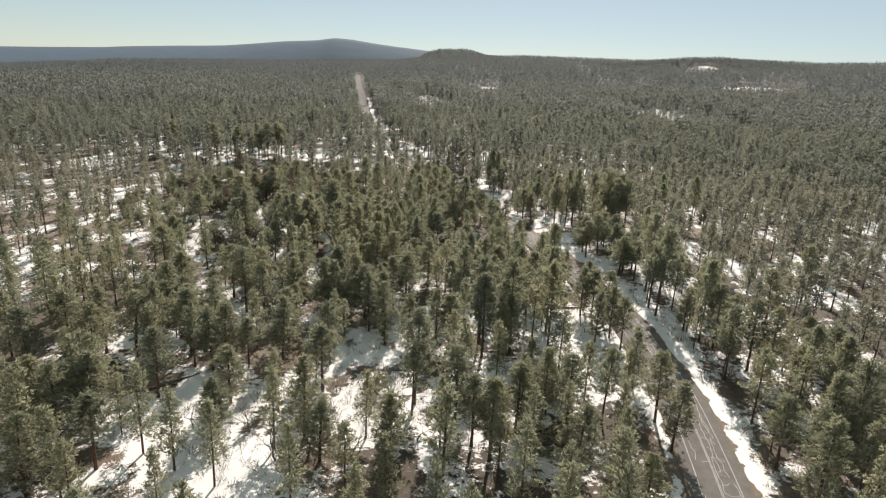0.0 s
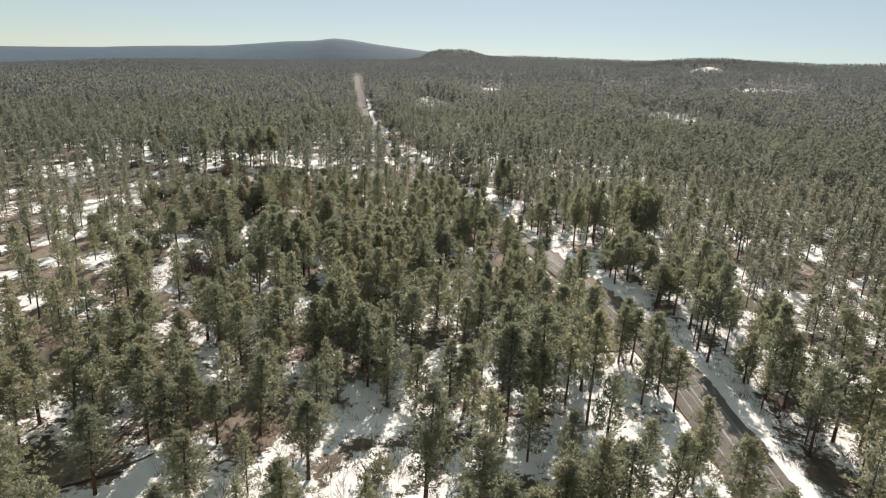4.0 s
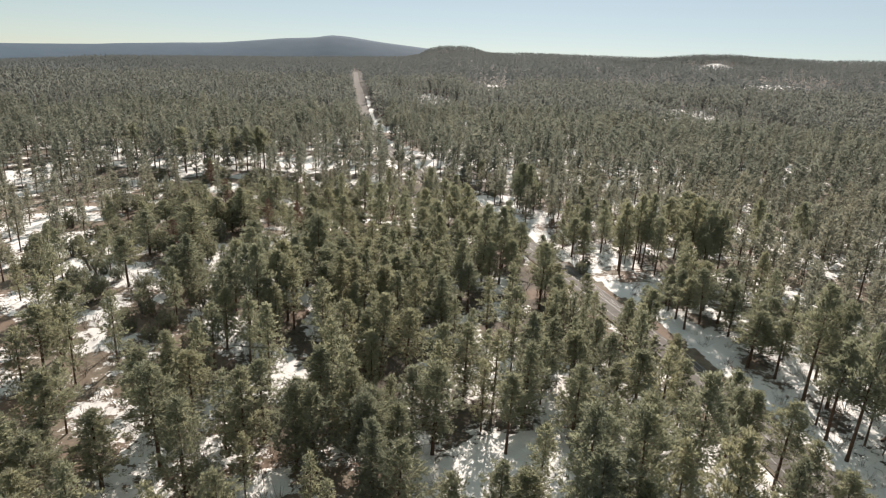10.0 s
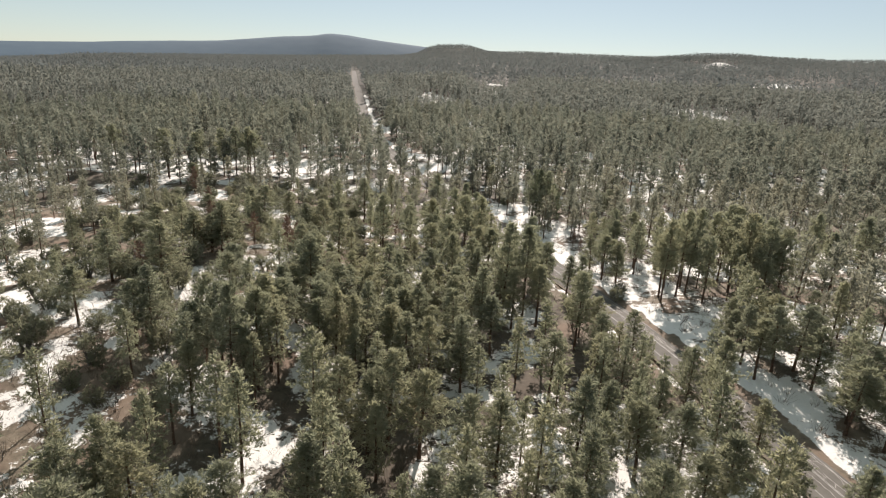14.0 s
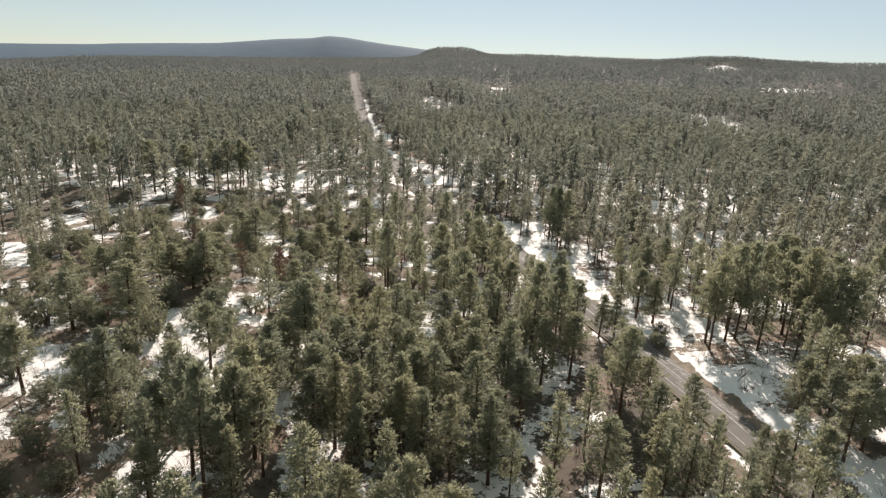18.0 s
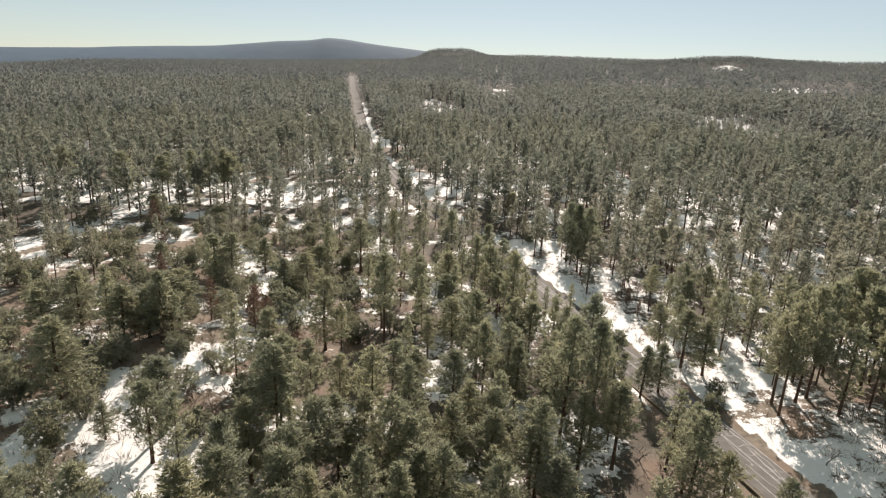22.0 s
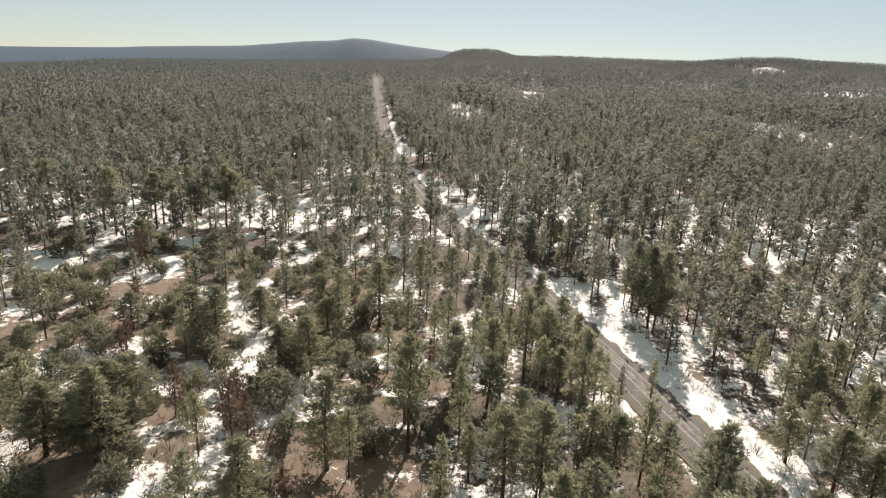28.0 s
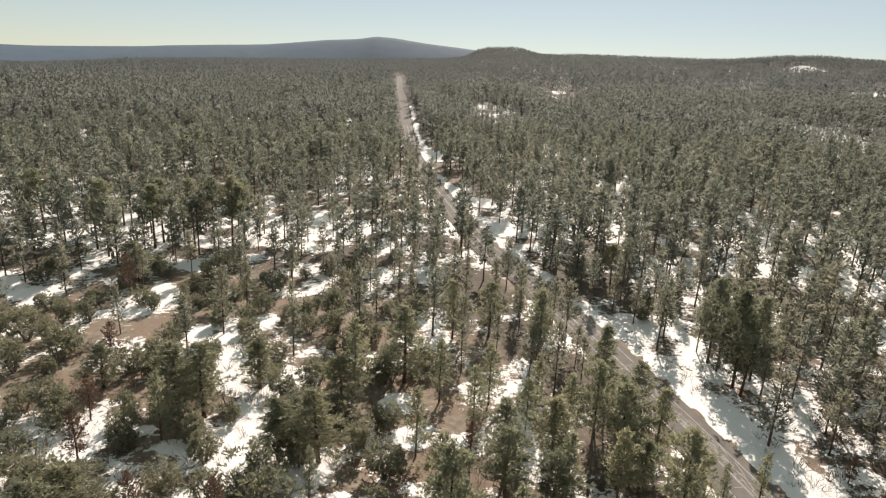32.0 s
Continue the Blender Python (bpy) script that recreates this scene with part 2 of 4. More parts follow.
# ---- materials ----
def material(name, rough=0.8):
    m = bpy.data.materials.new(name)
    m.use_nodes = True
    b = m.node_tree.nodes["Principled BSDF"]
    b.inputs["Roughness"].default_value = rough
    b.inputs["Specular IOR Level"].default_value = 0.3
    return m, m.node_tree, b


def node(nt, kind, **inputs):
    n = nt.nodes.new(kind)
    for k, v in inputs.items():
        n.inputs[k.replace("_", " ")].default_value = v
    return n


def noise_node(nt, scale, detail=4.0, coords=None):
    n = node(nt, "ShaderNodeTexNoise", Scale=scale, Detail=detail)
    if coords is not None:
        nt.links.new(coords, n.inputs["Vector"])
    return n.outputs["Fac"]


def ramp(nt, fac, stops):
    r = nt.nodes.new("ShaderNodeValToRGB")
    e = r.color_ramp.elements
    while len(e) < len(stops):
        e.new(0.5)
    for el, (p, c) in zip(e, stops):
        el.position, el.color = p, (*c, 1)
    nt.links.new(fac, r.inputs["Fac"])
    return r.outputs["Color"]


def mix(nt, fac, a, b, kind="MIX"):
    m = nt.nodes.new("ShaderNodeMix")
    m.data_type, m.blend_type = "RGBA", kind
    for sock, v in ((m.inputs[0], fac), (m.inputs[6], a), (m.inputs[7], b)):
        if isinstance(v, bpy.types.NodeSocket):
            nt.links.new(v, sock)
        else:
            sock.default_value = v if isinstance(v, (int, float)) else (*v, 1)
    return m.outputs[2]


def math_node(nt, op, a, b):
    m = nt.nodes.new("ShaderNodeMath")
    m.operation = op
    for sock, v in zip(m.inputs, (a, b)):
        if isinstance(v, bpy.types.NodeSocket):
            nt.links.new(v, sock)
        else:
            sock.default_value = v
    return m.outputs[0]


def bump(nt, bsdf, height, strength=0.5, distance=0.1):
    b = node(nt, "ShaderNodeBump", Strength=strength, Distance=distance)
    nt.links.new(height, b.inputs["Height"])
    nt.links.new(b.outputs[0], bsdf.inputs["Normal"])


def where(nt):
    g = nt.nodes.new("ShaderNodeNewGeometry")
    return g.outputs["Position"], g.outputs["Random Per Island"]


def ground_material():
    m, nt, b = material("forest_floor", 0.9)
    pos, _ = where(nt)
    at = nt.nodes.new("ShaderNodeAttribute")
    at.attribute_name = "snow"
    n1, n2, n3 = noise_node(nt, 0.8, 7, pos), noise_node(nt, 3.0, 5, pos), noise_node(nt, 0.12, 3, pos)
    litter = ramp(nt, n1, [(0.25, (0.092, 0.076, 0.056)), (0.45, (0.165, 0.137, 0.102)), (0.6, (0.205, 0.172, 0.130)), (0.75, (0.27, 0.228, 0.168))])
    red = mix(nt, ramp(nt, n3, [(0.42, (0, 0, 0)), (0.62, (1, 1, 1))]), litter, (0.185, 0.135, 0.10))
    # The litter goes over to a darker brown where the mask is high.
    dark_at = nt.nodes.new("ShaderNodeAttribute")
    dark_at.attribute_name = "dark_floor"
    red = mix(nt, dark_at.outputs["Fac"], red, ramp(nt, n1, [(0.3, (0.040, 0.036, 0.028)), (0.7, (0.085, 0.072, 0.055))]))
    s = math_node(nt, "ADD", at.outputs["Fac"], math_node(nt, "MULTIPLY", math_node(nt, "SUBTRACT", n1, 0.5), 0.55))
    s = math_node(nt, "ADD", s, math_node(nt, "MULTIPLY", math_node(nt, "SUBTRACT", n2, 0.5), 0.35))
    white = ramp(nt, s, [(0.505, (0, 0, 0)), (0.555, (1, 1, 1))])
    snow = mix(nt, n2, (0.82, 0.80, 0.76), (0.68, 0.67, 0.65))
    nt.links.new(mix(nt, white, red, snow), b.inputs["Base Color"])
    bump(nt, b, math_node(nt, "ADD", n2, white), 0.6, 0.12)
    return m


def asphalt_material():
    m, nt, b = material("asphalt", 0.95)
    pos, _ = where(nt)
    n1, n2 = noise_node(nt, 0.5, 5, pos), noise_node(nt, 30, 2, pos)
    c = ramp(nt, n1, [(0.3, (0.105, 0.096, 0.085)), (0.7, (0.16, 0.147, 0.13))])
    nt.links.new(mix(nt, 0.25, c, ramp(nt, n2, [(0.3, (0.08, 0.08, 0.08)), (0.7, (0.24, 0.225, 0.205))])), b.inputs["Base Color"])
    bump(nt, b, n2, 0.3, 0.01)
    return m


def plain_material(name, dark, light, scale=2.0, rough=0.85, relief=0.02):
    m, nt, b = material(name, rough)
    pos, _ = where(nt)
    n = noise_node(nt, scale, 5, pos)
    nt.links.new(ramp(nt, n, [(0.3, dark), (0.7, light)]), b.inputs["Base Color"])
    bump(nt, b, n, 0.5, relief)
    return m


def needle_material(name, dark, light, warm, through=0.35, tint=(1.98, 2.02, 1.55)):
    """Needles: each tree has its own tone, each tuft a little of its own, and light comes through."""
    m, nt, b = material(name, 0.75)
    b.inputs["Specular IOR Level"].default_value = 0.18
    pos, island = where(nt)
    own = nt.nodes.new("ShaderNodeObjectInfo").outputs["Random"]
    flat = nt.nodes.new("ShaderNodeVectorMath")
    flat.operation = "MULTIPLY"
    flat.inputs[1].default_value = (1, 1, 0.1)
    nt.links.new(pos, flat.inputs[0])
    stand = noise_node(nt, 0.14, 3, flat.outputs[0])
    tone = math_node(nt, "ADD", math_node(nt, "MULTIPLY", own, 0.22), stand)
    c = ramp(nt, tone, [(0.40, dark), (0.60, light), (0.82, warm)])
    c = mix(nt, math_node(nt, "MULTIPLY", island, 0.45), c, light)
    nt.links.new(c, b.inputs["Base Color"])
    t = nt.nodes.new("ShaderNodeBsdfTranslucent")
    nt.links.new(mix(nt, 1.0, c, tint, "MULTIPLY"), t.inputs["Color"])
    mx = nt.nodes.new("ShaderNodeMixShader")
    mx.inputs[0].default_value = through
    nt.links.new(b.outputs[0], mx.inputs[1])
    nt.links.new(t.outputs[0], mx.inputs[2])
    nt.links.new(mx.outputs[0], nt.nodes["Material Output"].inputs["Surface"])
    return m


FLOOR = ground_material()
ASPHALT = asphalt_material()
PAINT = plain_material("road_paint", (0.22, 0.21, 0.20), (0.46, 0.45, 0.43), 1.5, 0.7, 0.002)
SEAL = plain_material("crack_seal", (0.32, 0.305, 0.28), (0.50, 0.48, 0.45), 8, 0.7, 0.002)
GRAVEL = plain_material("gravel", (0.10, 0.085, 0.065), (0.20, 0.17, 0.13), 5, 0.95, 0.03)
BARK = plain_material("pine_bark", (0.045, 0.033, 0.026), (0.16, 0.095, 0.062), 3.0, 0.95, 0.04)
TWIG = plain_material("brown_twigs", (0.11, 0.085, 0.065), (0.22, 0.17, 0.13), 1.0, 0.9, 0.0)
GREYWOOD = plain_material("grey_wood", (0.10, 0.09, 0.08), (0.22, 0.20, 0.18), 3.0, 0.95, 0.03)
NEEDLES = needle_material("pine_needles", (0.140, 0.148, 0.124), (0.190, 0.193, 0.150), (0.225, 0.214, 0.156), 0.56, (1.76, 1.80, 1.5))
FIR = needle_material("fir_needles", (0.068, 0.082, 0.068), (0.09, 0.102, 0.08), (0.11, 0.115, 0.085), 0.42)
JUNIPER = needle_material("juniper_scales", (0.130, 0.136, 0.108), (0.166, 0.166, 0.126), (0.195, 0.186, 0.136), 0.48, (1.7, 1.74, 1.5))
RUST = needle_material("dying_needles", (0.115, 0.082, 0.064), (0.145, 0.10, 0.078), (0.17, 0.122, 0.092), 0.3, (1.5, 1.4, 1.3))
# Pine needles again, greyed and blued by distance: aerial haze mixed into the colours.
FARWOOD_HAZED = needle_material("far_hazed_needles", (0.108, 0.118, 0.108), (0.154, 0.157, 0.137), (0.190, 0.179, 0.146), 0.58, (1.62, 1.66, 1.45))
MIDWOOD_HAZED = needle_material("farther_hazed_needles", (0.116, 0.124, 0.119), (0.152, 0.155, 0.143), (0.180, 0.171, 0.150), 0.58, (1.48, 1.52, 1.40))
DIMWOOD_HAZED = needle_material("distant_hazed_needles", (0.104, 0.118, 0.120), (0.124, 0.134, 0.132), (0.140, 0.141, 0.135), 0.42, (1.42, 1.47, 1.42))
# The ridge's blue is distance haze painted into its base colour.
HAZE = plain_material("hazed_mountain", (0.046, 0.082, 0.120), (0.058, 0.096, 0.134), 0.01, 1.0, 0.0)


# ---- mesh helpers ----
def mesh_of(name, verts, tris, mats, index=None, soft=False):
    me = bpy.data.meshes.new(name)
    verts, tris = np.asarray(verts, np.float32), np.asarray(tris, np.int32)
    me.vertices.add(len(verts))
    me.vertices.foreach_set("co", verts.ravel())
    me.loops.add(tris.size)
    me.loops.foreach_set("vertex_index", tris.ravel())
    me.polygons.add(len(tris))
    me.polygons.foreach_set("loop_start", np.arange(0, tris.size, tris.shape[1], dtype=np.int32))
    for mt in mats:
        me.materials.append(mt)
    if index is not None:
        me.polygons.foreach_set("material_index", np.asarray(index, np.int32))
    me.polygons.foreach_set("use_smooth", np.full(len(tris), soft))
    me.update(calc_edges=True)
    me.validate()
    return me


def sheet(xs, ys, zs):
    """Vertices and quads of a grid."""
    nx, ny = len(xs), len(ys)
    gx, gy = np.meshgrid(xs, ys)
    v = np.stack([gx.ravel(), gy.ravel(), zs.ravel()], 1)
    i = (np.arange(ny - 1)[:, None] * nx + np.arange(nx - 1)[None, :]).ravel()
    return v, np.stack([i, i + 1, i + nx + 1, i + nx], 1)


def ribbon(name, ys, left, right, lift, mats, drop=0.0):
    """A strip that follows the road between two offsets from its middle; with drop, its sides go down."""
    ys = np.asarray(ys, float)
    lean = (road_x(ys + 3) - road_x(ys - 3)) / 6
    nx, ny = 1 / np.sqrt(1 + lean ** 2), -lean / np.sqrt(1 + lean ** 2)
    cx = road_x(ys)
    z0 = land(cx, ys)
    rows = []
    offs = [(left, -drop), (left, 0), (right, 0), (right, -drop)] if drop else [(left, 0), (right, 0)]
    for o, dz in offs:
        rows.append(np.stack([cx + nx * o, ys + ny * o, z0 + lift + dz], 1))
    k = len(rows)
    v = np.stack(rows, 1).reshape(-1, 3)
    q = []
    n = len(ys)
    for j in range(k - 1):
        a = np.arange(n - 1) * k + j
        q.append(np.stack([a, a + 1, a + k + 1, a + k], 1))
    return mesh_of(name, v, np.concatenate(q), mats)


# ---- the ground, one sheet to the horizon ----
def spread(a, b, step, low, high):
    mid = list(np.arange(a, b, step))
    up, s = [], step
    while (up[-1] if up else b) < high:
        s *= 1.06
        up.append((up[-1] if up else b) + s)
    dn, s = [], step
    while (dn[-1] if dn else a) > low:
        s *= 1.06
        dn.append((dn[-1] if dn else a) - s)
    return np.array(dn[::-1] + mid + up)


gxs, gys = spread(-140, 190, 1.6, -4600, 4600), spread(45, 430, 1.6, -2500, 4900)
GX, GY = np.meshgrid(gxs, gys)
GZ = ground_z(GX, GY)
SN = snow_at(GX, GY)
GZ = GZ + 0.10 * smooth(0.47, 0.62, SN)
gv, gq = sheet(gxs, gys, GZ)
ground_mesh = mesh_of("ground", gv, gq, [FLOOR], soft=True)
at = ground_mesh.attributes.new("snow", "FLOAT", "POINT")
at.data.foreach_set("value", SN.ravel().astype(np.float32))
# Mask of the darker floor: dense wood, and nearly all ground far out.
at = ground_mesh.attributes.new("dark_floor", "FLOAT", "POINT")
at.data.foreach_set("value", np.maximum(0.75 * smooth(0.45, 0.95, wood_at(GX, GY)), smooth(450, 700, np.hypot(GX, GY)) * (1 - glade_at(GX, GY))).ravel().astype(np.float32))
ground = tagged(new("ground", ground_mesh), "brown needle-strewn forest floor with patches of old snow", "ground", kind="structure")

mt_az = np.radians(np.arange(-46, 60, 0.5))
mt_r = np.array([3500, 3800, 4050, 4250, 4350, 4450, 4700])
MA, MR = np.meshgrid(mt_az, mt_r)
top = np.interp(np.degrees(MA), MOUNT_AZ, MOUNT_Z) + (field(np.degrees(MA), MR, 3, 31) - 0.5) * 6
MZ = top * np.interp(MR, mt_r, [-0.2, 0.35, 0.7, 0.93, 1, 0.9, 0.3])
mv, mq = sheet(mt_az, mt_r, MZ)
mv[:, 0], mv[:, 1] = (MR * np.sin(MA)).ravel(), (MR * np.cos(MA)).ravel()
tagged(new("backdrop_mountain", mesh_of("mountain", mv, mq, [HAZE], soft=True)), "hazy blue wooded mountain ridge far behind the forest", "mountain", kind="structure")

# ---- the road ----
road = tagged(new("road", ribbon("road", ROAD_Y, -4.4, 4.4, 0.05, [ASPHALT], drop=0.3)), "weathered grey two-lane asphalt road with sealed cracks", "road", kind="structure")


def part(name, mesh, parent, label=""):
    ob = new(name, mesh)
    ob.parent = parent
    return tagged(ob, label)


part("edge_line", ribbon("edge_line", ROAD_Y[ROAD_Y < 700], -2.95, -2.81, 0.056, [PAINT]), road, "worn white painted edge line")
part("edge_line", ribbon("edge_line", ROAD_Y[ROAD_Y < 700], 2.81, 2.95, 0.056, [PAINT]), road, "worn white painted edge line")
part("centre_line", ribbon("centre_line", ROAD_Y[ROAD_Y < 700], -0.16, -0.05, 0.056, [PAINT]), road, "worn pale painted centre line")
part("centre_line", ribbon("centre_line", ROAD_Y[ROAD_Y < 700], 0.05, 0.16, 0.056, [PAINT]), road, "worn pale painted centre line")
tagged(new("verge_left", ribbon("verge", ROAD_Y, -5.0, -4.4, 0.02, [GRAVEL], drop=0.3)), "narrow brown gravel shoulder beside the asphalt", "verge", kind="structure")
tagged(new("verge_right", ribbon("verge", ROAD_Y, 4.4, 4.75, 0.02, [GRAVEL], drop=0.3)), "narrow brown gravel shoulder beside the asphalt", "verge", kind="structure")


# ---- trees ----
def tube(path, radii, sides=6):
    """A tapering tube along a path; triangles."""
    path, v, t = [Vector(p) for p in path], [], []
    for i, p in enumerate(path):
        way = (path[min(i + 1, len(path) - 1)] - path[max(i - 1, 0)]).normalized()
        a = way.orthogonal().normalized()
        b = way.cross(a)
        for k in range(sides):
            w = 2 * math.pi * k / sides
            v.append(p + (a * math.cos(w) + b * math.sin(w)) * radii[i])
    for i in range(len(path) - 1):
        for k in range(sides):
            a, b = i * sides + k, i * sides + (k + 1) % sides
            t += [(a, b, b + sides), (a, b + sides, a + sides)]
    return np.array(v), np.array(t)


def join(pieces):
    v, t, n = [], [], 0
    for pv, pt in pieces:
        v.append(pv)
        t.append(pt + n)
        n += len(pv)
    return np.concatenate(v), np.concatenate(t)


def blades(r, centres, ways, count, length, width, up=0.3):
    """Tufts of narrow needle blades, count round each centre, fanning out along its way."""
    n = len(centres) * count
    c = np.repeat(centres, count, 0)
    w = np.repeat(ways, count, 0) + r.normal(0, 0.62, (n, 3)) + np.array([0, 0, up])
    w /= np.linalg.norm(w, axis=1)[:, None] + 1e-9
    side = np.cross(w, r.normal(0, 1, (n, 3)))
    side /= np.linalg.norm(side, axis=1)[:, None] + 1e-9
    ln = (length * r.uniform(0.65, 1.3, n))[:, None]
    wd = (width * r.uniform(0.7, 1.3, n))[:, None]
    p = c + r.normal(0, 0.10 * length, (n, 3))
    v = np.stack([p - w * ln * 0.2, p + w * ln * 0.8 + side * wd, p + w * ln - side * wd * 0.8], 1).reshape(-1, 3)
    return v, np.arange(n * 3).reshape(-1, 3)


def crown_reach(g, shape):
    """How far the limbs reach at the share g of the crown's height."""
    if shape == "pine":
        return (0.66 + 0.34 * min(1, g * 3.5)) * (1 - g ** 1.45) ** 0.9 + 0.05
    return (1 - g) ** 0.85 * (0.8 + 0.2 * min(1, g * 6)) + 0.05


def heart(r, axis, h, base, spread_r, shape, number, length, width):
    """The shaded inside of a crown: coarse sprays at every angle, none near the outline."""
    g = r.uniform(0.02, 0.9, number)
    a, d = r.uniform(0, 6.283, number), 0.62 * np.sqrt(r.uniform(0, 1, number))
    q = h * spread_r * np.array([crown_reach(k, shape) for k in g]) * d
    c = np.array([axis(base + (1 - base) * k) for k in g]) + np.stack([np.cos(a) * q, np.sin(a) * q, np.zeros(number)], 1)
    return blades(r, c, r.normal(0, 0.6, (number, 3)), 1, length, width, 0.2)


def pine(seed, h, base=0.35, spread_r=0.17, limbs=44, tufts=7, count=4, length=0.6, width=0.13, fine=True, shape="pine", core=None):
    """Trunk (with limbs) and crown of one conifer, standing at the origin."""
    r = np.random.default_rng(seed)
    lean = r.normal(0, 0.012, 2) * h
    rad = 0.0125 * h + 0.03
    zs, girth = ([0, 0.08, 0.3, 0.55, 0.8, 1.0], [1.25, 1, 0.85, 0.62, 0.33, 0.05]) if fine else ([0, 0.5, 1.0], [1.1, 0.7, 0.05])

    def axis(f):
        return np.array([lean[0] * f * f + 0.05 * math.sin(5 * f + seed), lean[1] * f * f + 0.05 * math.cos(4 * f + seed), h * f])
    pieces = [tube([axis(f) for f in zs], [rad * q for q in girth], 7 if fine else 3)]
    cs, ws = [], []
    for i in range(limbs):
        f = base + (1 - base) * ((i + r.uniform(0, 1)) / limbs) ** 0.9
        g = (f - base) / (1 - base)
        prof = crown_reach(g, shape)
        reach = h * spread_r * prof * r.uniform(0.55, 1.2)
        az = i * 2.4 + r.uniform(-0.7, 0.7)
        rise = r.uniform(-0.25, 0.25) + 0.55 * g - (0.15 if shape == "fir" else 0)
        a = axis(min(f, 0.985))
        out = np.array([math.cos(az), math.sin(az), rise])
        tip = a + out * reach + np.array([0, 0, 0.10 * reach])
        mid = a + out * reach * 0.5 - np.array([0, 0, 0.05 * reach])
        if fine and reach > 0.7:
            pieces.append(tube([a, mid, tip], [rad * 0.28 * (1.1 - g), rad * 0.2 * (1.1 - g), 0.012], 3))
        k = max(2, int(round(tufts * (0.4 + 0.8 * reach / (h * spread_r)))))
        sub = max(2, (k * 2) // 3)                 # side shoots, some with two tufts close together
        fr = 1.03 - (0.6 if core else 0.85) * r.uniform(0, 1, sub)[:, None] ** 1.25
        q = a + (tip - a) * fr + r.normal(0, 0.24, (sub, 3)) * (0.35 + 0.5 * reach) * np.array([1, 1, 0.7])
        q[:, 2] += np.abs(r.normal(0, 0.10, sub)) * reach * 0.5
        p = q[np.arange(k) % sub] + r.normal(0, 0.2 if fine else 0.3, (k, 3)) * np.array([1, 1, 0.7])
        cs.append(p)
        ws.append(np.repeat(out[None, :] * 0.8, k, 0) * np.array([1, 1, 0.5]))
    for i in range(10 if fine and shape == "pine" else 0):           # dead lower twigs
        f = base * r.uniform(0.35, 1.0)
        az = r.uniform(0, 6.28)
        a = axis(f)
        pieces.append(tube([a, a + np.array([math.cos(az), math.sin(az), r.uniform(-0.3, 0.1)]) * r.uniform(0.5, 1.6)], [0.03, 0.008], 3))
    cs, ws = np.concatenate(cs), np.concatenate(ws)
    cs = np.concatenate([cs, np.array([axis(0.99)])])
    ws = np.concatenate([ws, np.array([[0, 0, 1.0]])])
    crown = blades(r, cs, ws, count, length, width, 0.75)
    if core:
        crown = join([heart(r, axis, h, base, spread_r, shape, *core), crown])
    return join(pieces), crown, pieces


def bush(seed, h, wide, tufts=150, count=3, length=0.5, width=0.16, fine=True):
    """A juniper: several stems, a rounded ragged crown down to the ground."""
    r = np.random.default_rng(seed)
    pieces, cs, ws = [], [], []
    for k in range(4 if fine else 1):
        az = r.uniform(0, 6.28)
        o = np.array([math.cos(az), math.sin(az), 0]) * wide * 0.25
        pieces.append(tube([o * 0.2, o * 0.6 + [0, 0, h * 0.35], o * 1.3 + [0, 0, h * 0.8]], [0.16, 0.10, 0.02], 5 if fine else 3))
    lumps = [(np.array([0, 0, h * 0.55]), 1.0)] + [(np.array([math.cos(q) * wide * 0.27, math.sin(q) * wide * 0.27, h * r.uniform(0.3, 0.7)]), r.uniform(0.5, 0.75)) for q in r.uniform(0, 6.28, 5)]
    for c, sc in lumps:
        n = int(tufts * sc / 4)
        d = r.normal(0, 1, (n, 3))
        d /= np.linalg.norm(d, axis=1)[:, None]
        rad = np.array([wide * 0.36, wide * 0.36, h * 0.45]) * sc
        cs.append(c + d * rad * r.uniform(0.6, 1.08, n)[:, None])
        ws.append(d)
    cs, ws = np.concatenate(cs), np.concatenate(ws)
    keep = cs[:, 2] > 0.15
    return join(pieces), blades(r, cs[keep], ws[keep], count, length, width)


def scatter(n, box, fn, gap, seed, taken=()):
    """Random places in a box, kept with the chance that fn gives and gap metres from one another and from those taken."""
    r = np.random.default_rng(seed)
    cell, out = {}, []

    def free(x, y, q):
        i, j = int(x // 4), int(y // 4)
        for a in range(i - 2, i + 3):
            for b in range(j - 2, j + 3):
                for px, py, pg in cell.get((a, b), ()):
                    if (px - x) ** 2 + (py - y) ** 2 < min(q, pg) ** 2:
                        return False
        return True

    for x, y, g in taken:
        cell.setdefault((int(x // 4), int(y // 4)), []).append((x, y, g))
    xs, ys = r.uniform(box[0], box[2], n), r.uniform(box[1], box[3], n)
    ok = r.uniform(0, 1, n) < fn(xs, ys)
    for x, y in zip(xs[ok], ys[ok]):
        if free(x, y, gap):
            cell.setdefault((int(x // 4), int(y // 4)), []).append((x, y, gap))
            out.append((x, y))
    return np.array(out)


def in_view(x, y, wide=0.0):
    """The part of the land that the flight can show."""
    az = np.degrees(np.arctan2(x - 3, y + 8))
    return (az > -34 - wide) & (az < 46 + wide) & (y > 46)


def shrink(s):
    """The wood grows lower on the dry slopes far out."""
    return np.interp(s, [900, 1500, 2200, 2700], [1, 0.72, 0.55, 0.5])


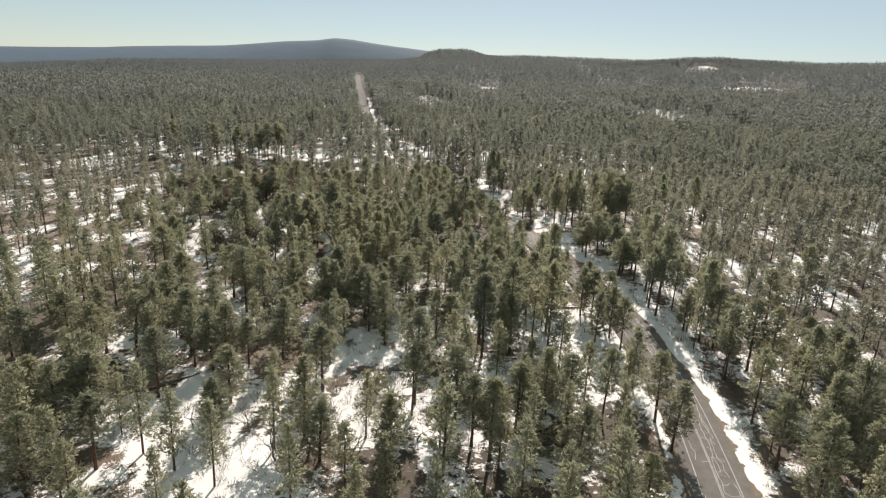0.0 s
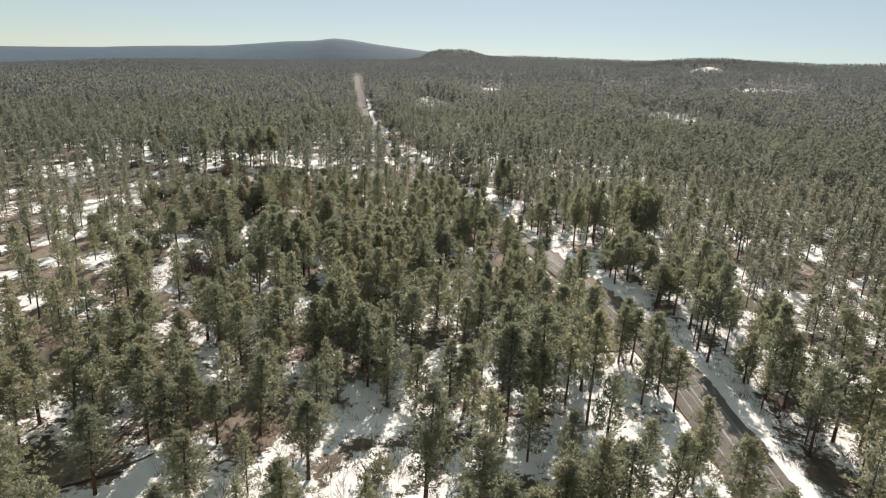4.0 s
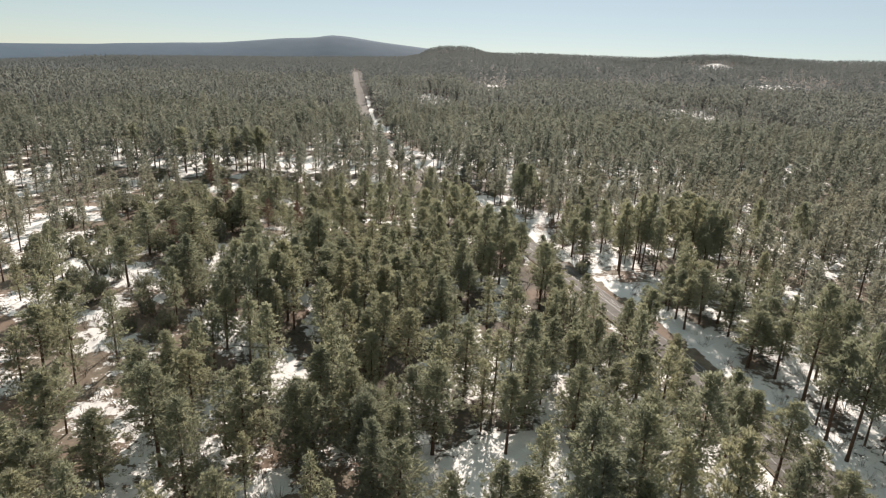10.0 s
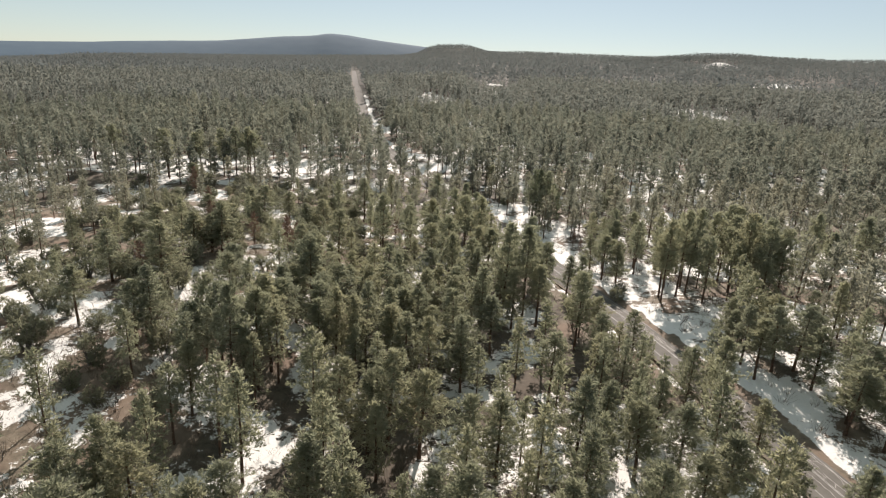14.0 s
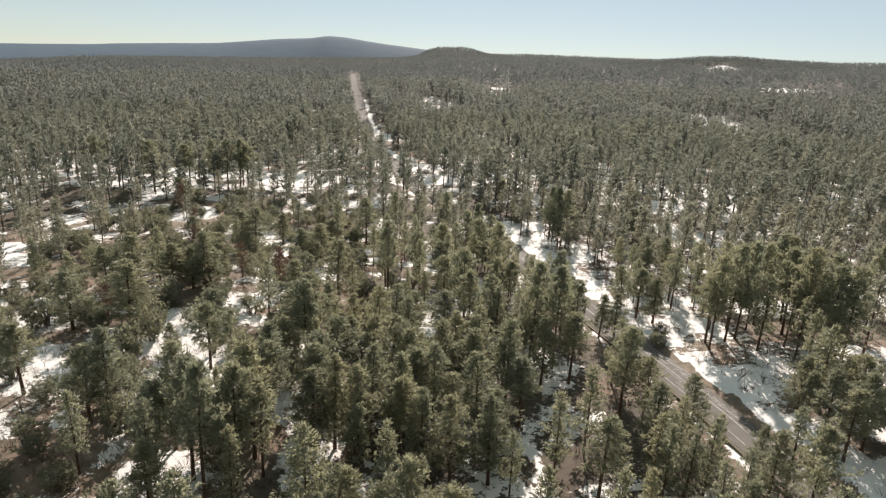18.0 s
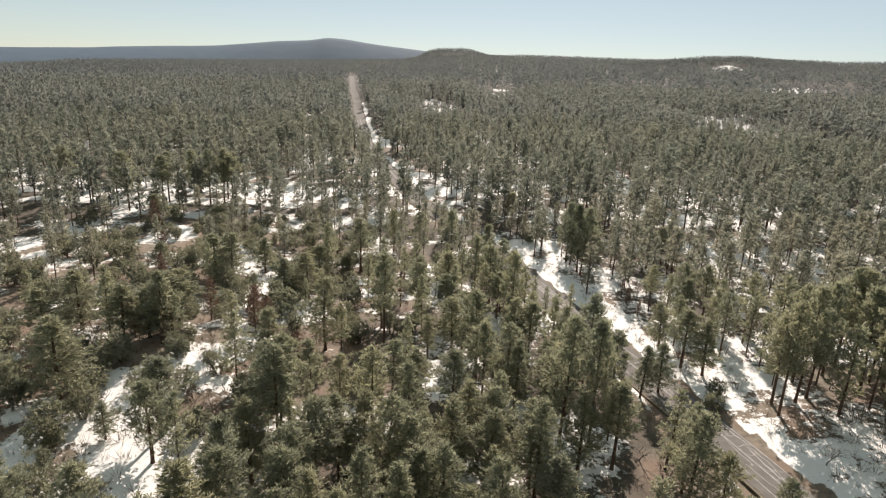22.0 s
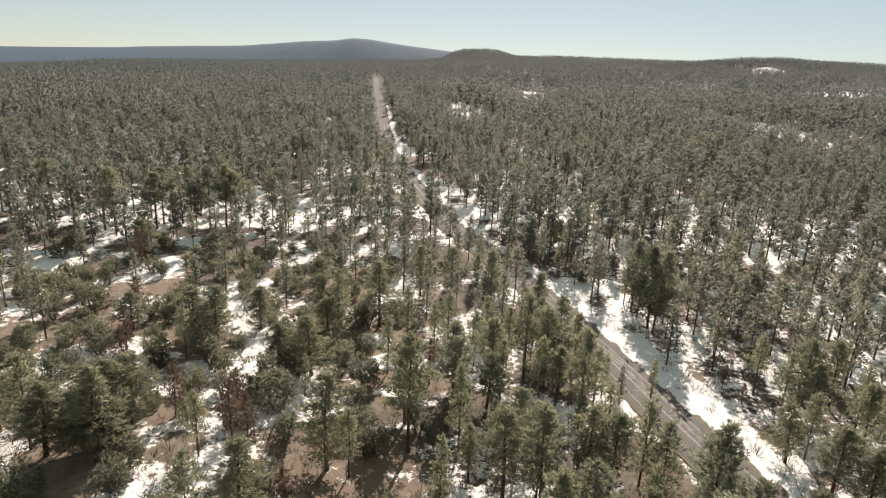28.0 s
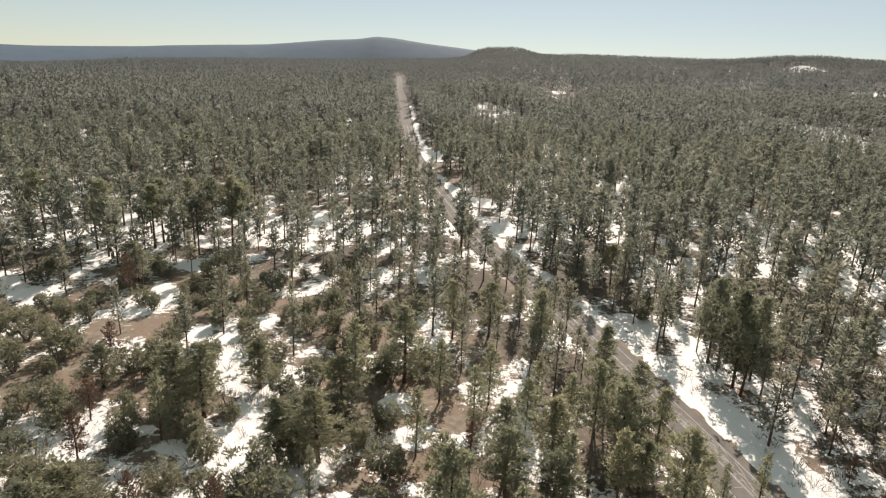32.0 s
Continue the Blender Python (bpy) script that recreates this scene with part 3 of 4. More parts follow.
def loft(x, y):
    """The older, taller wood on the far side of the road and beyond its bend."""
    old = np.maximum(smooth(8, 35, off_road(x, y)) * smooth(150, 215, y), smooth(330, 400, np.hypot(x, y)))
    young = np.maximum(clear_at(x, y + 50), clear_at(x, y + 95)) * smooth(520, 620, np.hypot(x, y))      # low growth before the openings
    return (1 + 0.32 * old * (0.6 + 0.8 * field(x, y, 45, 81))) * (1 - 0.45 * young)


def merged(name, templates, places, mats, r, sizes, label, category):
    """Many trees in one mesh: each place takes a template, turned and scaled."""
    V, T, M, n = [], [], [], 0
    pick = r.integers(0, len(templates), len(places))
    turn, sz = r.uniform(0, 6.283, len(places)), (sizes[0] + (sizes[1] - sizes[0]) * r.beta(2, 2.2, len(places))) * shrink(np.hypot(places[:, 0], places[:, 1])) * loft(places[:, 0], places[:, 1])
    zz = land(places[:, 0], places[:, 1]) - 0.1
    for k, (tv, tt, tm) in enumerate(templates):
        w = np.where(pick == k)[0]
        if not len(w):
            continue
        c, s = np.cos(turn[w])[:, None], np.sin(turn[w])[:, None]
        x, y, z = tv[:, 0][None], tv[:, 1][None], tv[:, 2][None]
        wd = (sz[w] * r.uniform(0.85, 1.15, len(w)))[:, None]
        v = np.stack([(c * x - s * y) * wd + places[w, 0:1], (s * x + c * y) * wd + places[w, 1:2], z * sz[w][:, None] + zz[w][:, None]], 2)
        t = tt[None] + (np.arange(len(w)) * len(tv))[:, None, None] + n
        V.append(v.reshape(-1, 3))
        T.append(t.reshape(-1, 3))
        M.append(np.tile(tm, len(w)))
        n += len(w) * len(tv)
    me = mesh_of(name, np.concatenate(V), np.concatenate(T), mats, np.concatenate(M))
    return tagged(new(name, me), label, category, kind="stuff")


def template(pair):
    (tv, tt), (cv, ct) = pair[:2]
    v, t = join([(tv, tt), (cv, ct)])
    return v, t, np.concatenate([np.zeros(len(tt), int), np.ones(len(ct), int)])


TALL_LABEL = "tall ponderosa pine with olive-green needles and bare lower trunk"


def tree_kind(name, pair, bark, leaf, label, category, group):
    """One tree as a thing with its trunk and crown; copies share the meshes."""
    (tv, tt), (cv, ct), *more = pair
    ob = new(name)
    if more:                                       # the stem, with its limbs as a piece of their own
        stem = part("trunk", mesh_of("trunk", *more[0][0], [bark], soft=True), ob)
        tagged(part("branchwork", mesh_of("branchwork", *join(more[0][1:]), [bark], soft=True), stem), kind="stuff")
    else:
        part("trunk", mesh_of("trunk", tv, tt, [bark], soft=True), ob)
    part("crown", mesh_of("crown", cv, ct, [leaf]), ob)
    ob.location = (0, -600, -50)
    return tagged(ob, label, category, group)


# single trees that stand out: x, y, height
STAND_A = [(62, 57.4, 16), (38, 57.9, 11), (36.6, 63.7, 11), (-42.9, 65.6, 12), (31.5, 67, 13), (64, 68.3, 12.3), (75.2, 69, 18), (72.4, 69.3, 16), (-36.3, 70.2, 12),
    (-5.6, 72, 10.3), (20, 72.4, 14), (49.5, 73.2, 12.4), (17.5, 75.3, 13), (-44.4, 77.1, 13), (80.5, 78.4, 17.3), (-21.9, 78.7, 10.2), (25.3, 78.9, 13), (-48.4, 79.8, 13),
    (50.3, 81.2, 13.2), (35, 81.9, 13), (41.2, 81.9, 14), (15.8, 82.9, 14), (80.7, 85.9, 16.1), (-22.3, 87.6, 11), (9.2, 88.2, 18.1), (-45.9, 88.6, 13), (51, 92.6, 12.8),
    (-7.4, 93.1, 13.3), (71.5, 95.8, 16), (81.1, 96.9, 15)]
STAND_B = [(-59.5, 97.7, 13), (78.4, 99.4, 16), (-28.3, 99.8, 13), (-55.2, 103.4, 14), (-43.5, 103.7, 14), (-16.2, 104, 13.9), (37.3, 104.1, 25.4), (-27.3, 104.7, 12),
    (-33.9, 105.4, 14), (-50.1, 106.3, 14), (24, 106.3, 18.6), (-40.6, 107, 15), (55, 108.9, 12.1), (-36.1, 110.7, 13), (31.1, 111.5, 19.5), (-16.1, 111.5, 13),
    (24.2, 111.7, 20.3), (14.9, 111.9, 13), (17.7, 111.9, 12), (8.9, 112.1, 12), (75.1, 112.8, 19.6), (28.8, 112.9, 11), (54.7, 114.7, 12.9), (40.4, 116.5, 20.8),
    (3.5, 116.6, 13), (-43.1, 118.8, 15), (0.4, 119.1, 14), (-38.5, 119.2, 12), (55.7, 121.3, 13.9), (96.9, 121.8, 14)]
STAND_C = [(-22.9, 122, 15), (36.9, 122.2, 15), (-42.9, 123.5, 11), (-34.4, 124.8, 12), (3.2, 126, 12), (70.9, 126.6, 23), (-0.9, 126.9, 13), (-7.6, 127.2, 14),
    (52, 127.4, 13.2), (54.7, 127.4, 12.1), (110.1, 128.2, 18.7), (-28.5, 128.5, 16), (-17.3, 128.5, 15), (-10.4, 128.7, 14), (-25.7, 128.8, 12), (84.5, 129.3, 14.6),
    (-0.1, 130.4, 12), (-43.7, 130.6, 14), (54, 131.1, 13), (8.8, 131.3, 15), (29.9, 131.7, 14), (71.4, 131.8, 17.7), (-3.4, 132.2, 13), (5.9, 133.5, 13), (-15.9, 134.4, 14),
    (48.1, 134.9, 13), (37.6, 135.5, 12), (23.6, 137, 15), (32.6, 137.5, 10), (-33.5, 137.6, 14)]
STAND_D = [(42.3, 138.2, 13), (-27.1, 138.5, 13), (-8.2, 138.7, 14), (-30.4, 140.3, 15), (78.2, 140.4, 19.2), (75, 142.2, 22.5), (105, 142.9, 8.8), (11.1, 146.3, 14),
    (40.7, 146.3, 12), (34.6, 146.5, 12), (15.5, 147, 14), (82.7, 149.4, 17), (74.8, 149.9, 12), (-53.8, 150.1, 14), (54.8, 150.4, 10), (30.9, 150.5, 13), (-34.4, 151.7, 6.4),
    (5.8, 152.9, 14), (-1.5, 154.1, 13), (72, 154.2, 12), (1.3, 154.9, 16), (-6, 155.3, 14), (74.2, 156.9, 12), (77.9, 159.1, 12), (53.5, 160, 14.8), (-55.2, 161.6, 13),
    (51.1, 164.4, 11), (-22.4, 165.1, 19.7), (27.8, 165.4, 13), (74.8, 166, 12)]
STAND_E = [(-19.5, 169.1, 17.4), (8.3, 169.3, 14), (-25.1, 169.7, 17.8), (13.7, 169.8, 14), (53.8, 170.6, 8), (-30.1, 170.7, 13.3), (67.7, 171.3, 12), (4.5, 171.4, 14),
    (76, 172.4, 13), (71.9, 172.8, 13), (2.2, 174.4, 14), (-18.3, 174.5, 17.4), (80.1, 175.3, 9.5), (-4.4, 175.4, 15), (-29.1, 175.6, 16.2), (14.7, 175.8, 12),
    (68.2, 176.5, 12), (-10.9, 177.3, 12.7), (-7.6, 177.6, 15), (1.6, 179.3, 15), (9.1, 179.4, 12), (13.3, 179.6, 15), (76.5, 179.7, 12), (-39.8, 181, 14.8),
    (-42.5, 181.1, 12.3), (-17.7, 181.4, 14), (-2.6, 181.5, 15), (-10.3, 182.4, 14.2), (7.1, 183.2, 15), (77.2, 183.5, 10.3)]
STAND_F = [(21.2, 183.7, 12), (69.6, 184.4, 10.3), (4.4, 185.2, 13), (-18.2, 185.7, 15.1), (38.9, 185.9, 16.5), (-10.2, 186.6, 14), (-55.9, 189.2, 12), (3.6, 189.2, 14),
    (20.6, 191.5, 16), (-20.4, 191.9, 9.9), (0.6, 192.1, 15), (41.8, 192.2, 14), (-8.4, 192.4, 14), (14.4, 193.3, 13), (-16.7, 193.8, 12.7), (9.5, 194.9, 14),
    (20.9, 195.9, 13), (-5.6, 196.3, 13), (-30, 196.6, 12.5), (28.3, 196.9, 14), (-2.3, 197.4, 13), (34, 198, 14.3), (86.3, 198.9, 14.2), (15.4, 199.8, 13),
    (-14.5, 200.3, 16.7), (12.3, 201.1, 13), (-37.8, 201.4, 6.2), (-30.9, 202.5, 12.3), (88.6, 202.5, 20.1), (92.9, 202.9, 20.2)]
STAND_G = [(-14.6, 203.9, 16.5), (4, 203.9, 14), (27.7, 204, 23.2), (32.5, 204, 21.3), (108.5, 208.3, 20), (92.6, 208.7, 21.4), (67.7, 209, 20.3), (11.2, 209, 14),
    (-16.7, 209.3, 13), (89, 210.4, 22.1), (-48.1, 210.6, 14.2), (73.1, 212.4, 22.3), (68.8, 212.6, 16.7), (-59.7, 212.7, 12), (31.2, 212.7, 15), (5.4, 212.8, 12),
    (1.8, 213.4, 13), (76.3, 213.9, 22.7), (17.2, 214.7, 16.5), (23, 215.3, 13), (40.5, 215.8, 14.4), (-50, 216.2, 10.3), (93.9, 216.7, 20.7), (89.8, 217.1, 20.1),
    (29, 217.1, 12), (47, 217.8, 10.2), (36.2, 218.8, 19.9), (-18.8, 219.3, 13.4), (51, 219.3, 9.8), (22.5, 220, 14)]
STAND_H = [(78.2, 220.3, 19.4), (94.6, 220.6, 19.4), (129.1, 221.4, 23.5), (114.7, 221.8, 22.5), (87, 223.4, 19.8), (62.5, 224.7, 11.6), (17.7, 225, 18.1),
    (96.1, 226.5, 21.4), (93.3, 228, 21.4), (35.2, 228.1, 14), (60, 228.4, 12.6), (13.6, 229.5, 14.7), (28.6, 230.1, 14), (-40.4, 231.6, 14.1), (25.8, 232.2, 14),
    (45.6, 233.3, 9.1), (-48.1, 233.6, 11), (-10.9, 234.3, 14.8), (-43.6, 234.3, 10.3), (-62.9, 236.3, 10.5), (-40.4, 237.1, 12.5), (60.3, 238.6, 10.4), (17.1, 238.6, 13),
    (0.8, 240, 18.9), (-58.5, 240.2, 12.4), (-40.1, 241.4, 11.8), (28.9, 246.4, 19.1), (0.2, 247.9, 15.2), (14.1, 250, 12.4), (8.7, 253.5, 14.1)]
STAND_I = [(16.1, 259.8, 15.4), (9.8, 261.2, 13.4), (-22.6, 261.3, 10), (-17.2, 261.9, 12), (26.8, 262.2, 16.3), (33, 264.3, 15), (23.4, 265.1, 17.8), (30.4, 269.2, 16),
    (-36.9, 271.7, 13), (-41.6, 272.9, 12.5), (-42.3, 277.2, 7.5), (-16, 278.2, 9.8), (-57.3, 280.9, 8.6), (28.6, 281.2, 17), (-31.1, 282.6, 10.1), (58.9, 287.7, 20.4),
    (-5.7, 289.3, 15.9), (82.7, 295.1, 12), (87.8, 296.1, 13), (21.2, 296.6, 17.4), (59, 301.8, 19.1), (4.3, 309.3, 14.2), (12.6, 311.4, 13), (100.9, 330, 12.7),
    (-77.1, 336.2, 11), (50.3, 344.5, 13.6), (-95.8, 359.2, 21.5), (-72.1, 362.5, 23.5), (-84.3, 363.2, 19.5), (-67.1, 365.3, 24.9)]
STAND_J = [(-83.9, 368.5, 20), (-62.6, 368.6, 24.4), (-60.2, 372.9, 20.1), (-124.3, 375.2, 20.3)]
YOUNG = [(3.9, 112.3, 10), (-4.8, 113.8, 10), (39.7, 157.4, 12), (43.5, 159.2, 12), (35.4, 163.6, 13), (39.7, 165.3, 12), (42.9, 166.1, 12), (55.3, 166.6, 13),
    (36.1, 167.8, 12), (41.6, 171.2, 12), (42.2, 197.7, 13), (-17, 254.1, 8), (39.4, 255.6, 8), (46.5, 258.4, 8), (37.1, 258.7, 9), (-32.3, 314.3, 10)]
JUNIPERS_A = [(1.7, 92.6, 5.3), (-41.9, 163.1, 4.3), (-34.2, 163.2, 4.9), (-48.1, 167.7, 5.1), (-40.6, 167.7, 5), (-66.6, 190.3, 5.5), (-65.7, 197.2, 4.4),
    (57.8, 211.9, 4.2), (-38.3, 214.8, 4.4), (-31.9, 215.3, 4.9), (60.1, 216.4, 4.3), (-7.2, 243.9, 5.5), (2.4, 245.1, 5.6), (-7.4, 260.2, 7.5), (-19.6, 260.8, 9.1),
    (-11.2, 266.7, 6.9), (-32.2, 271, 4.1), (-75.3, 275.2, 5.1), (-26.6, 280.4, 5.9), (-21.5, 285, 6.2), (-51.1, 285.4, 5.8), (-42.3, 287.7, 4.5), (-8.3, 288.9, 6.6),
    (-2.8, 292.1, 4.1), (-9.2, 293.2, 6.7), (-43.6, 294.4, 5), (-71.6, 296.7, 5), (-54.9, 308.5, 4.1), (-47.1, 309.9, 6.2), (-75.9, 311, 6.8)]
JUNIPERS_B = [(-16.2, 312.2, 6), (-29.4, 314.8, 7.2), (-23.3, 318.9, 7.3), (-69.7, 321.6, 5.9), (-48.2, 323.6, 6.1), (52.6, 326, 7.7), (-61.9, 326.3, 4.6),
    (-100.3, 335.1, 7.5), (-71.7, 340.9, 8.2), (-56.2, 346.9, 6.8)]
RUSTY = [(-54.2, 215.4, 9), (-14, 222, 9), (-46.3, 234.7, 8), (-22.2, 236.3, 9), (108.1, 237.8, 11), (-24.9, 238.3, 10), (-34.9, 243.9, 9), (-26.1, 246, 8),
    (7.8, 248.2, 8), (63.3, 256.6, 4.5), (-48.8, 258.1, 9), (4.9, 262.1, 9), (62.9, 262.9, 5), (-53.6, 269.9, 8), (-58.3, 285.9, 10), (-75.1, 327.8, 11)]
PINES = STAND_A + STAND_B + STAND_C + STAND_D + STAND_E + STAND_F + STAND_G + STAND_H + STAND_I + STAND_J
SLIM = YOUNG
JUNIPERS = JUNIPERS_A + JUNIPERS_B
used = {}


def stand(kinds, x, y, h, tall, wide=1.0):
    """Put one of some kinds, each built tall metres high, at a place with its own height."""
    k = int(rng.integers(0, len(kinds)))
    ob, size = kinds[k], h / tall
    m = pose(x, y, float(land(x, y)) - 0.15, rng.normal(0, 1.2), rng.normal(0, 1.2), rng.uniform(0, 360))
    first = ob.name not in used
    used[ob.name] = 1
    if first:
        ob.matrix_basis = m
    else:
        ob = copy_thing(ob, m)
    ob.scale = (size * wide, size * wide, size)


PINE_TALL = 15
pine_kinds = [tree_kind("pine_tree", pine(100 + k, PINE_TALL, base=b, spread_r=sp, limbs=n, tufts=17, count=9, length=0.44, width=0.05, core=(420, 0.65, 0.12)), BARK, NEEDLES, TALL_LABEL, "tree", "pines near the road")
              for k, (b, sp, n) in enumerate([(0.24, 0.20, 54), (0.34, 0.21, 48), (0.16, 0.21, 56), (0.44, 0.19, 44), (0.22, 0.24, 52), (0.2, 0.17, 52), (0.14, 0.20, 56), (0.4, 0.22, 46)])]
tall_kinds, low_kinds = [pine_kinds[k] for k in (1, 3, 7)], [pine_kinds[k] for k in (2, 5, 6)]
young_kinds = [tree_kind("young_pine", pine(130 + k, 10, base=0.12, spread_r=0.17, limbs=44, tufts=9, count=7, length=0.36, width=0.06), BARK, NEEDLES, "slender young ponderosa pine, branched nearly to the ground", "tree", "young pines") for k in range(3)]
juniper_kinds = [tree_kind("juniper", bush(140 + k, 5, w, tufts=380, count=7, length=0.4, width=0.07), GREYWOOD, JUNIPER, "rounded dark green juniper on patchy snow", "tree", "junipers in the clearing") for k, w in enumerate((5.2, 6.0, 4.4))]
rusty_kinds = [tree_kind("dying_pine", pine(150, 10, base=0.2, spread_r=0.2, limbs=46, tufts=7, count=5, length=0.45, width=0.08, core=None), BARK, RUST, "dying pine with sparse rust-brown needles", "tree", "dying pines")]
fir_kinds = [tree_kind("fir_tree", pine(160, 20, base=0.15, spread_r=0.27, limbs=84, tufts=22, count=7, length=0.5, width=0.075), BARK, FIR, "broad dark green fir beside the snowy verge", "tree", "")]

taken = []
for x, y, h in PINES:
    taken.append((x, y, 3.3))
extra = scatter(5000, (-62, 62, 96, 262), lambda x, y: wood_at(x, y) * in_view(x, y) * (off_road(x, y) < 40), 3.9, 41, taken + [(x, y, 3) for x, y, h in SLIM + JUNIPERS])
extra = extra[:max(0, 320 - len(PINES))]
for x, y, h in PINES:
    stand(tall_kinds if h > 16 else low_kinds if h < 12 or (x < -5 and y > 205) else pine_kinds, x, y, min(h, 22), PINE_TALL, min(1.3, 15 / h) * rng.uniform(1.05, 1.35) * (1.35 if x < -5 and y > 205 else 0.85 if -16 < off_road(x, y) < -4 else 1))
for x, y in extra:
    stand(pine_kinds, x, y, rng.uniform(9, 15.5), PINE_TALL, rng.uniform(1.0, 1.35))
taken += [(x, y, 3.3) for x, y in extra]
for x, y, h in SLIM:
    stand(young_kinds, x, y, h, 10, rng.uniform(0.8, 1.1))
for x, y, h in JUNIPERS:
    stand(juniper_kinds, x, y, min(h, 7.5) * 0.9, 5, rng.uniform(0.85, 1.1))
bushes = scatter(1400, (-100, 165, 0, 350), lambda x, y: 0.75 * ellipse(x, y, -50, 265, 48, 85) * (wood_at(x, y) > 0.05), 5.0, 44, taken + [(x, y, 5) for x, y, h in JUNIPERS])
for x, y in bushes[:150]:
    stand(juniper_kinds, x, y, rng.uniform(3.4, 7.2), 5, rng.uniform(0.9, 1.25))
for x, y, h in RUSTY:
    stand(rusty_kinds, x, y, h, 10)
stand(fir_kinds, 59, 291, 20.5, 20, 1.0)
stand(fir_kinds, 64, 294, 15, 20, 1.1)
taken += [(x, y, 3.0) for x, y, h in SLIM + JUNIPERS + RUSTY] + [(x, y, 4.0) for x, y in bushes[:150]] + [(59, 291, 6), (64, 294, 4)]


# ---- bare oaks, dead wood ----
def bare_tree(seed, h, wide):
    """Crooked leafless oak: a short stem that forks again and again."""
    r = np.random.default_rng(seed)
    stem, twigs = [], []

    def grow(p, way, ln, rad, depth):
        q = p + way * ln * 0.5 + r.normal(0, 0.06 * ln, 3)
        e = p + way * ln + r.normal(0, 0.08 * ln, 3)
        (stem if depth < 1 else twigs).append(tube([p, q, e], [rad, rad * 0.8, rad * 0.6], 5 if depth < 2 else 3))
        if depth < 4:
            for _ in range(3 if depth < 3 else 2):
                w = way + r.normal(0, 0.55, 3) * np.array([wide, wide, 0.7])
                w[2] = max(w[2], -0.1)
                grow(e, w / np.linalg.norm(w), ln * r.uniform(0.55, 0.8), rad * 0.55, depth + 1)
    grow(np.zeros(3), np.array([0.1, 0.05, 1.0]), h * 0.33, 0.02 * h + 0.03, 0)
    return join(stem), join(twigs)


def oak_kind(seed, h, wide):
    (tv, tt), (bv, bt) = bare_tree(seed, h, wide)
    ob = new("bare_oak")
    part("trunk", mesh_of("trunk", tv, tt, [GREYWOOD], soft=True), ob)
    tagged(part("branchwork", mesh_of("branchwork", bv, bt, [GREYWOOD]), ob), kind="stuff")
    return tagged(ob, "leafless grey-brown oak with crooked spreading branches", "tree", "bare oaks")


oak_kinds = [oak_kind(170 + k, 5, w) for k, w in enumerate((1.0, 1.3, 0.8))]
OAKS = [(-20, 74, 5.5), (-12, 72, 6), (-7.5, 74, 6.5), (-1, 73.5, 6), (-26, 80, 5), (-15, 87, 5), (1.5, 85, 5), (-10, 95, 4.5), (-17.4, 79.5, 5.6), (-4.6, 78.8, 6.2), (-9, 84, 4.5), (42, 196, 4.5), (45, 192, 4), (39, 200, 4), (47, 199, 3.6), (72, 96, 5.5), (76, 102, 5), (80, 110, 5), (75, 118, 6), (55, 120, 4.5), (50, 118, 4), (53, 126, 4),
        (49, 133, 4), (78, 128, 4.5), (90, 176, 4), (88, 168, 4), (-24, 166, 5), (-15, 160, 4), (-58, 168, 5), (84, 205, 4), (-48, 176, 4.5), (70, 138, 4), (66, 250, 3), (-60, 262, 4.5)]
more_oaks = scatter(900, (-80, 75, 110, 300), lambda x, y: in_view(x, y) * (np.abs(off_road(x, y) - 1) > 7.5) * (0.25 + 0.75 * np.maximum(ellipse(x, y, -50, 215, 45, 75), np.maximum(ellipse(x, y, 78, 140, 16, 60), np.maximum(ellipse(x, y, 84, 212, 18, 26), ellipse(x, y, 44, 180, 9, 30))))), 4.2, 65, taken)
for x, y, h in OAKS + [(x, y, 0) for x, y in more_oaks[:115]]:
    stand(oak_kinds, x, y, h or rng.uniform(2.4, 4.4), 5, rng.uniform(0.9, 1.3))


def log_mesh(length, rad, seed):
    r = np.random.default_rng(seed)
    n = 7
    path = [(length * (i / (n - 1) - 0.5), 0.12 * math.sin(i * 1.3 + seed), rad * 0.8) for i in range(n)]
    pieces = [tube(path, [rad * (1 - 0.55 * i / (n - 1)) for i in range(n)], 8)]
    for _ in range(6):
        x = r.uniform(-0.3, 0.5) * length
        pieces.append(tube([(x, 0, rad), (x + 0.5, r.normal(0, 0.7), rad + r.uniform(0.3, 0.9))], [0.06, 0.015], 4))
    return join(pieces)


for k, (x, y, ln, turn) in enumerate([(52, 132.5, 12, 8), (-23, 162.5, 8, -4), (-38, 92, 11, 24), (30, 116, 9, -50), (84, 133, 9, 30), (-33, 96, 7, 40)]):
    lv, lt = log_mesh(ln, 0.24, k)
    lo = tagged(new("fallen_log", mesh_of("fallen_log", lv, lt, [GREYWOOD if k % 2 else BARK], soft=True)), "fallen pine trunk with broken branch stubs on the snow", "log", "fallen logs")
    lo.matrix_world = pose(x, y, float(land(x, y)) + 0.02, 0, 0, turn)
sv, st = pine(180, 13, base=0.3, spread_r=0.1, limbs=26, tufts=2, count=1, length=0.1, width=0.02, core=None)[0]
for k, (x, y, h) in enumerate([(-8.2, 79.5, 10.2), (-47, 162, 9), (22.5, 262, 11)]):
    sn = tagged(new("dead_snag", mesh_of("dead_snag", sv * (h / 13), st, [GREYWOOD])), "bare standing dead pine with short twigs", "tree", "dead snags")
    sn.matrix_world = pose(x, y, float(land(x, y)) - 0.1, 0, 0, 80 * k)

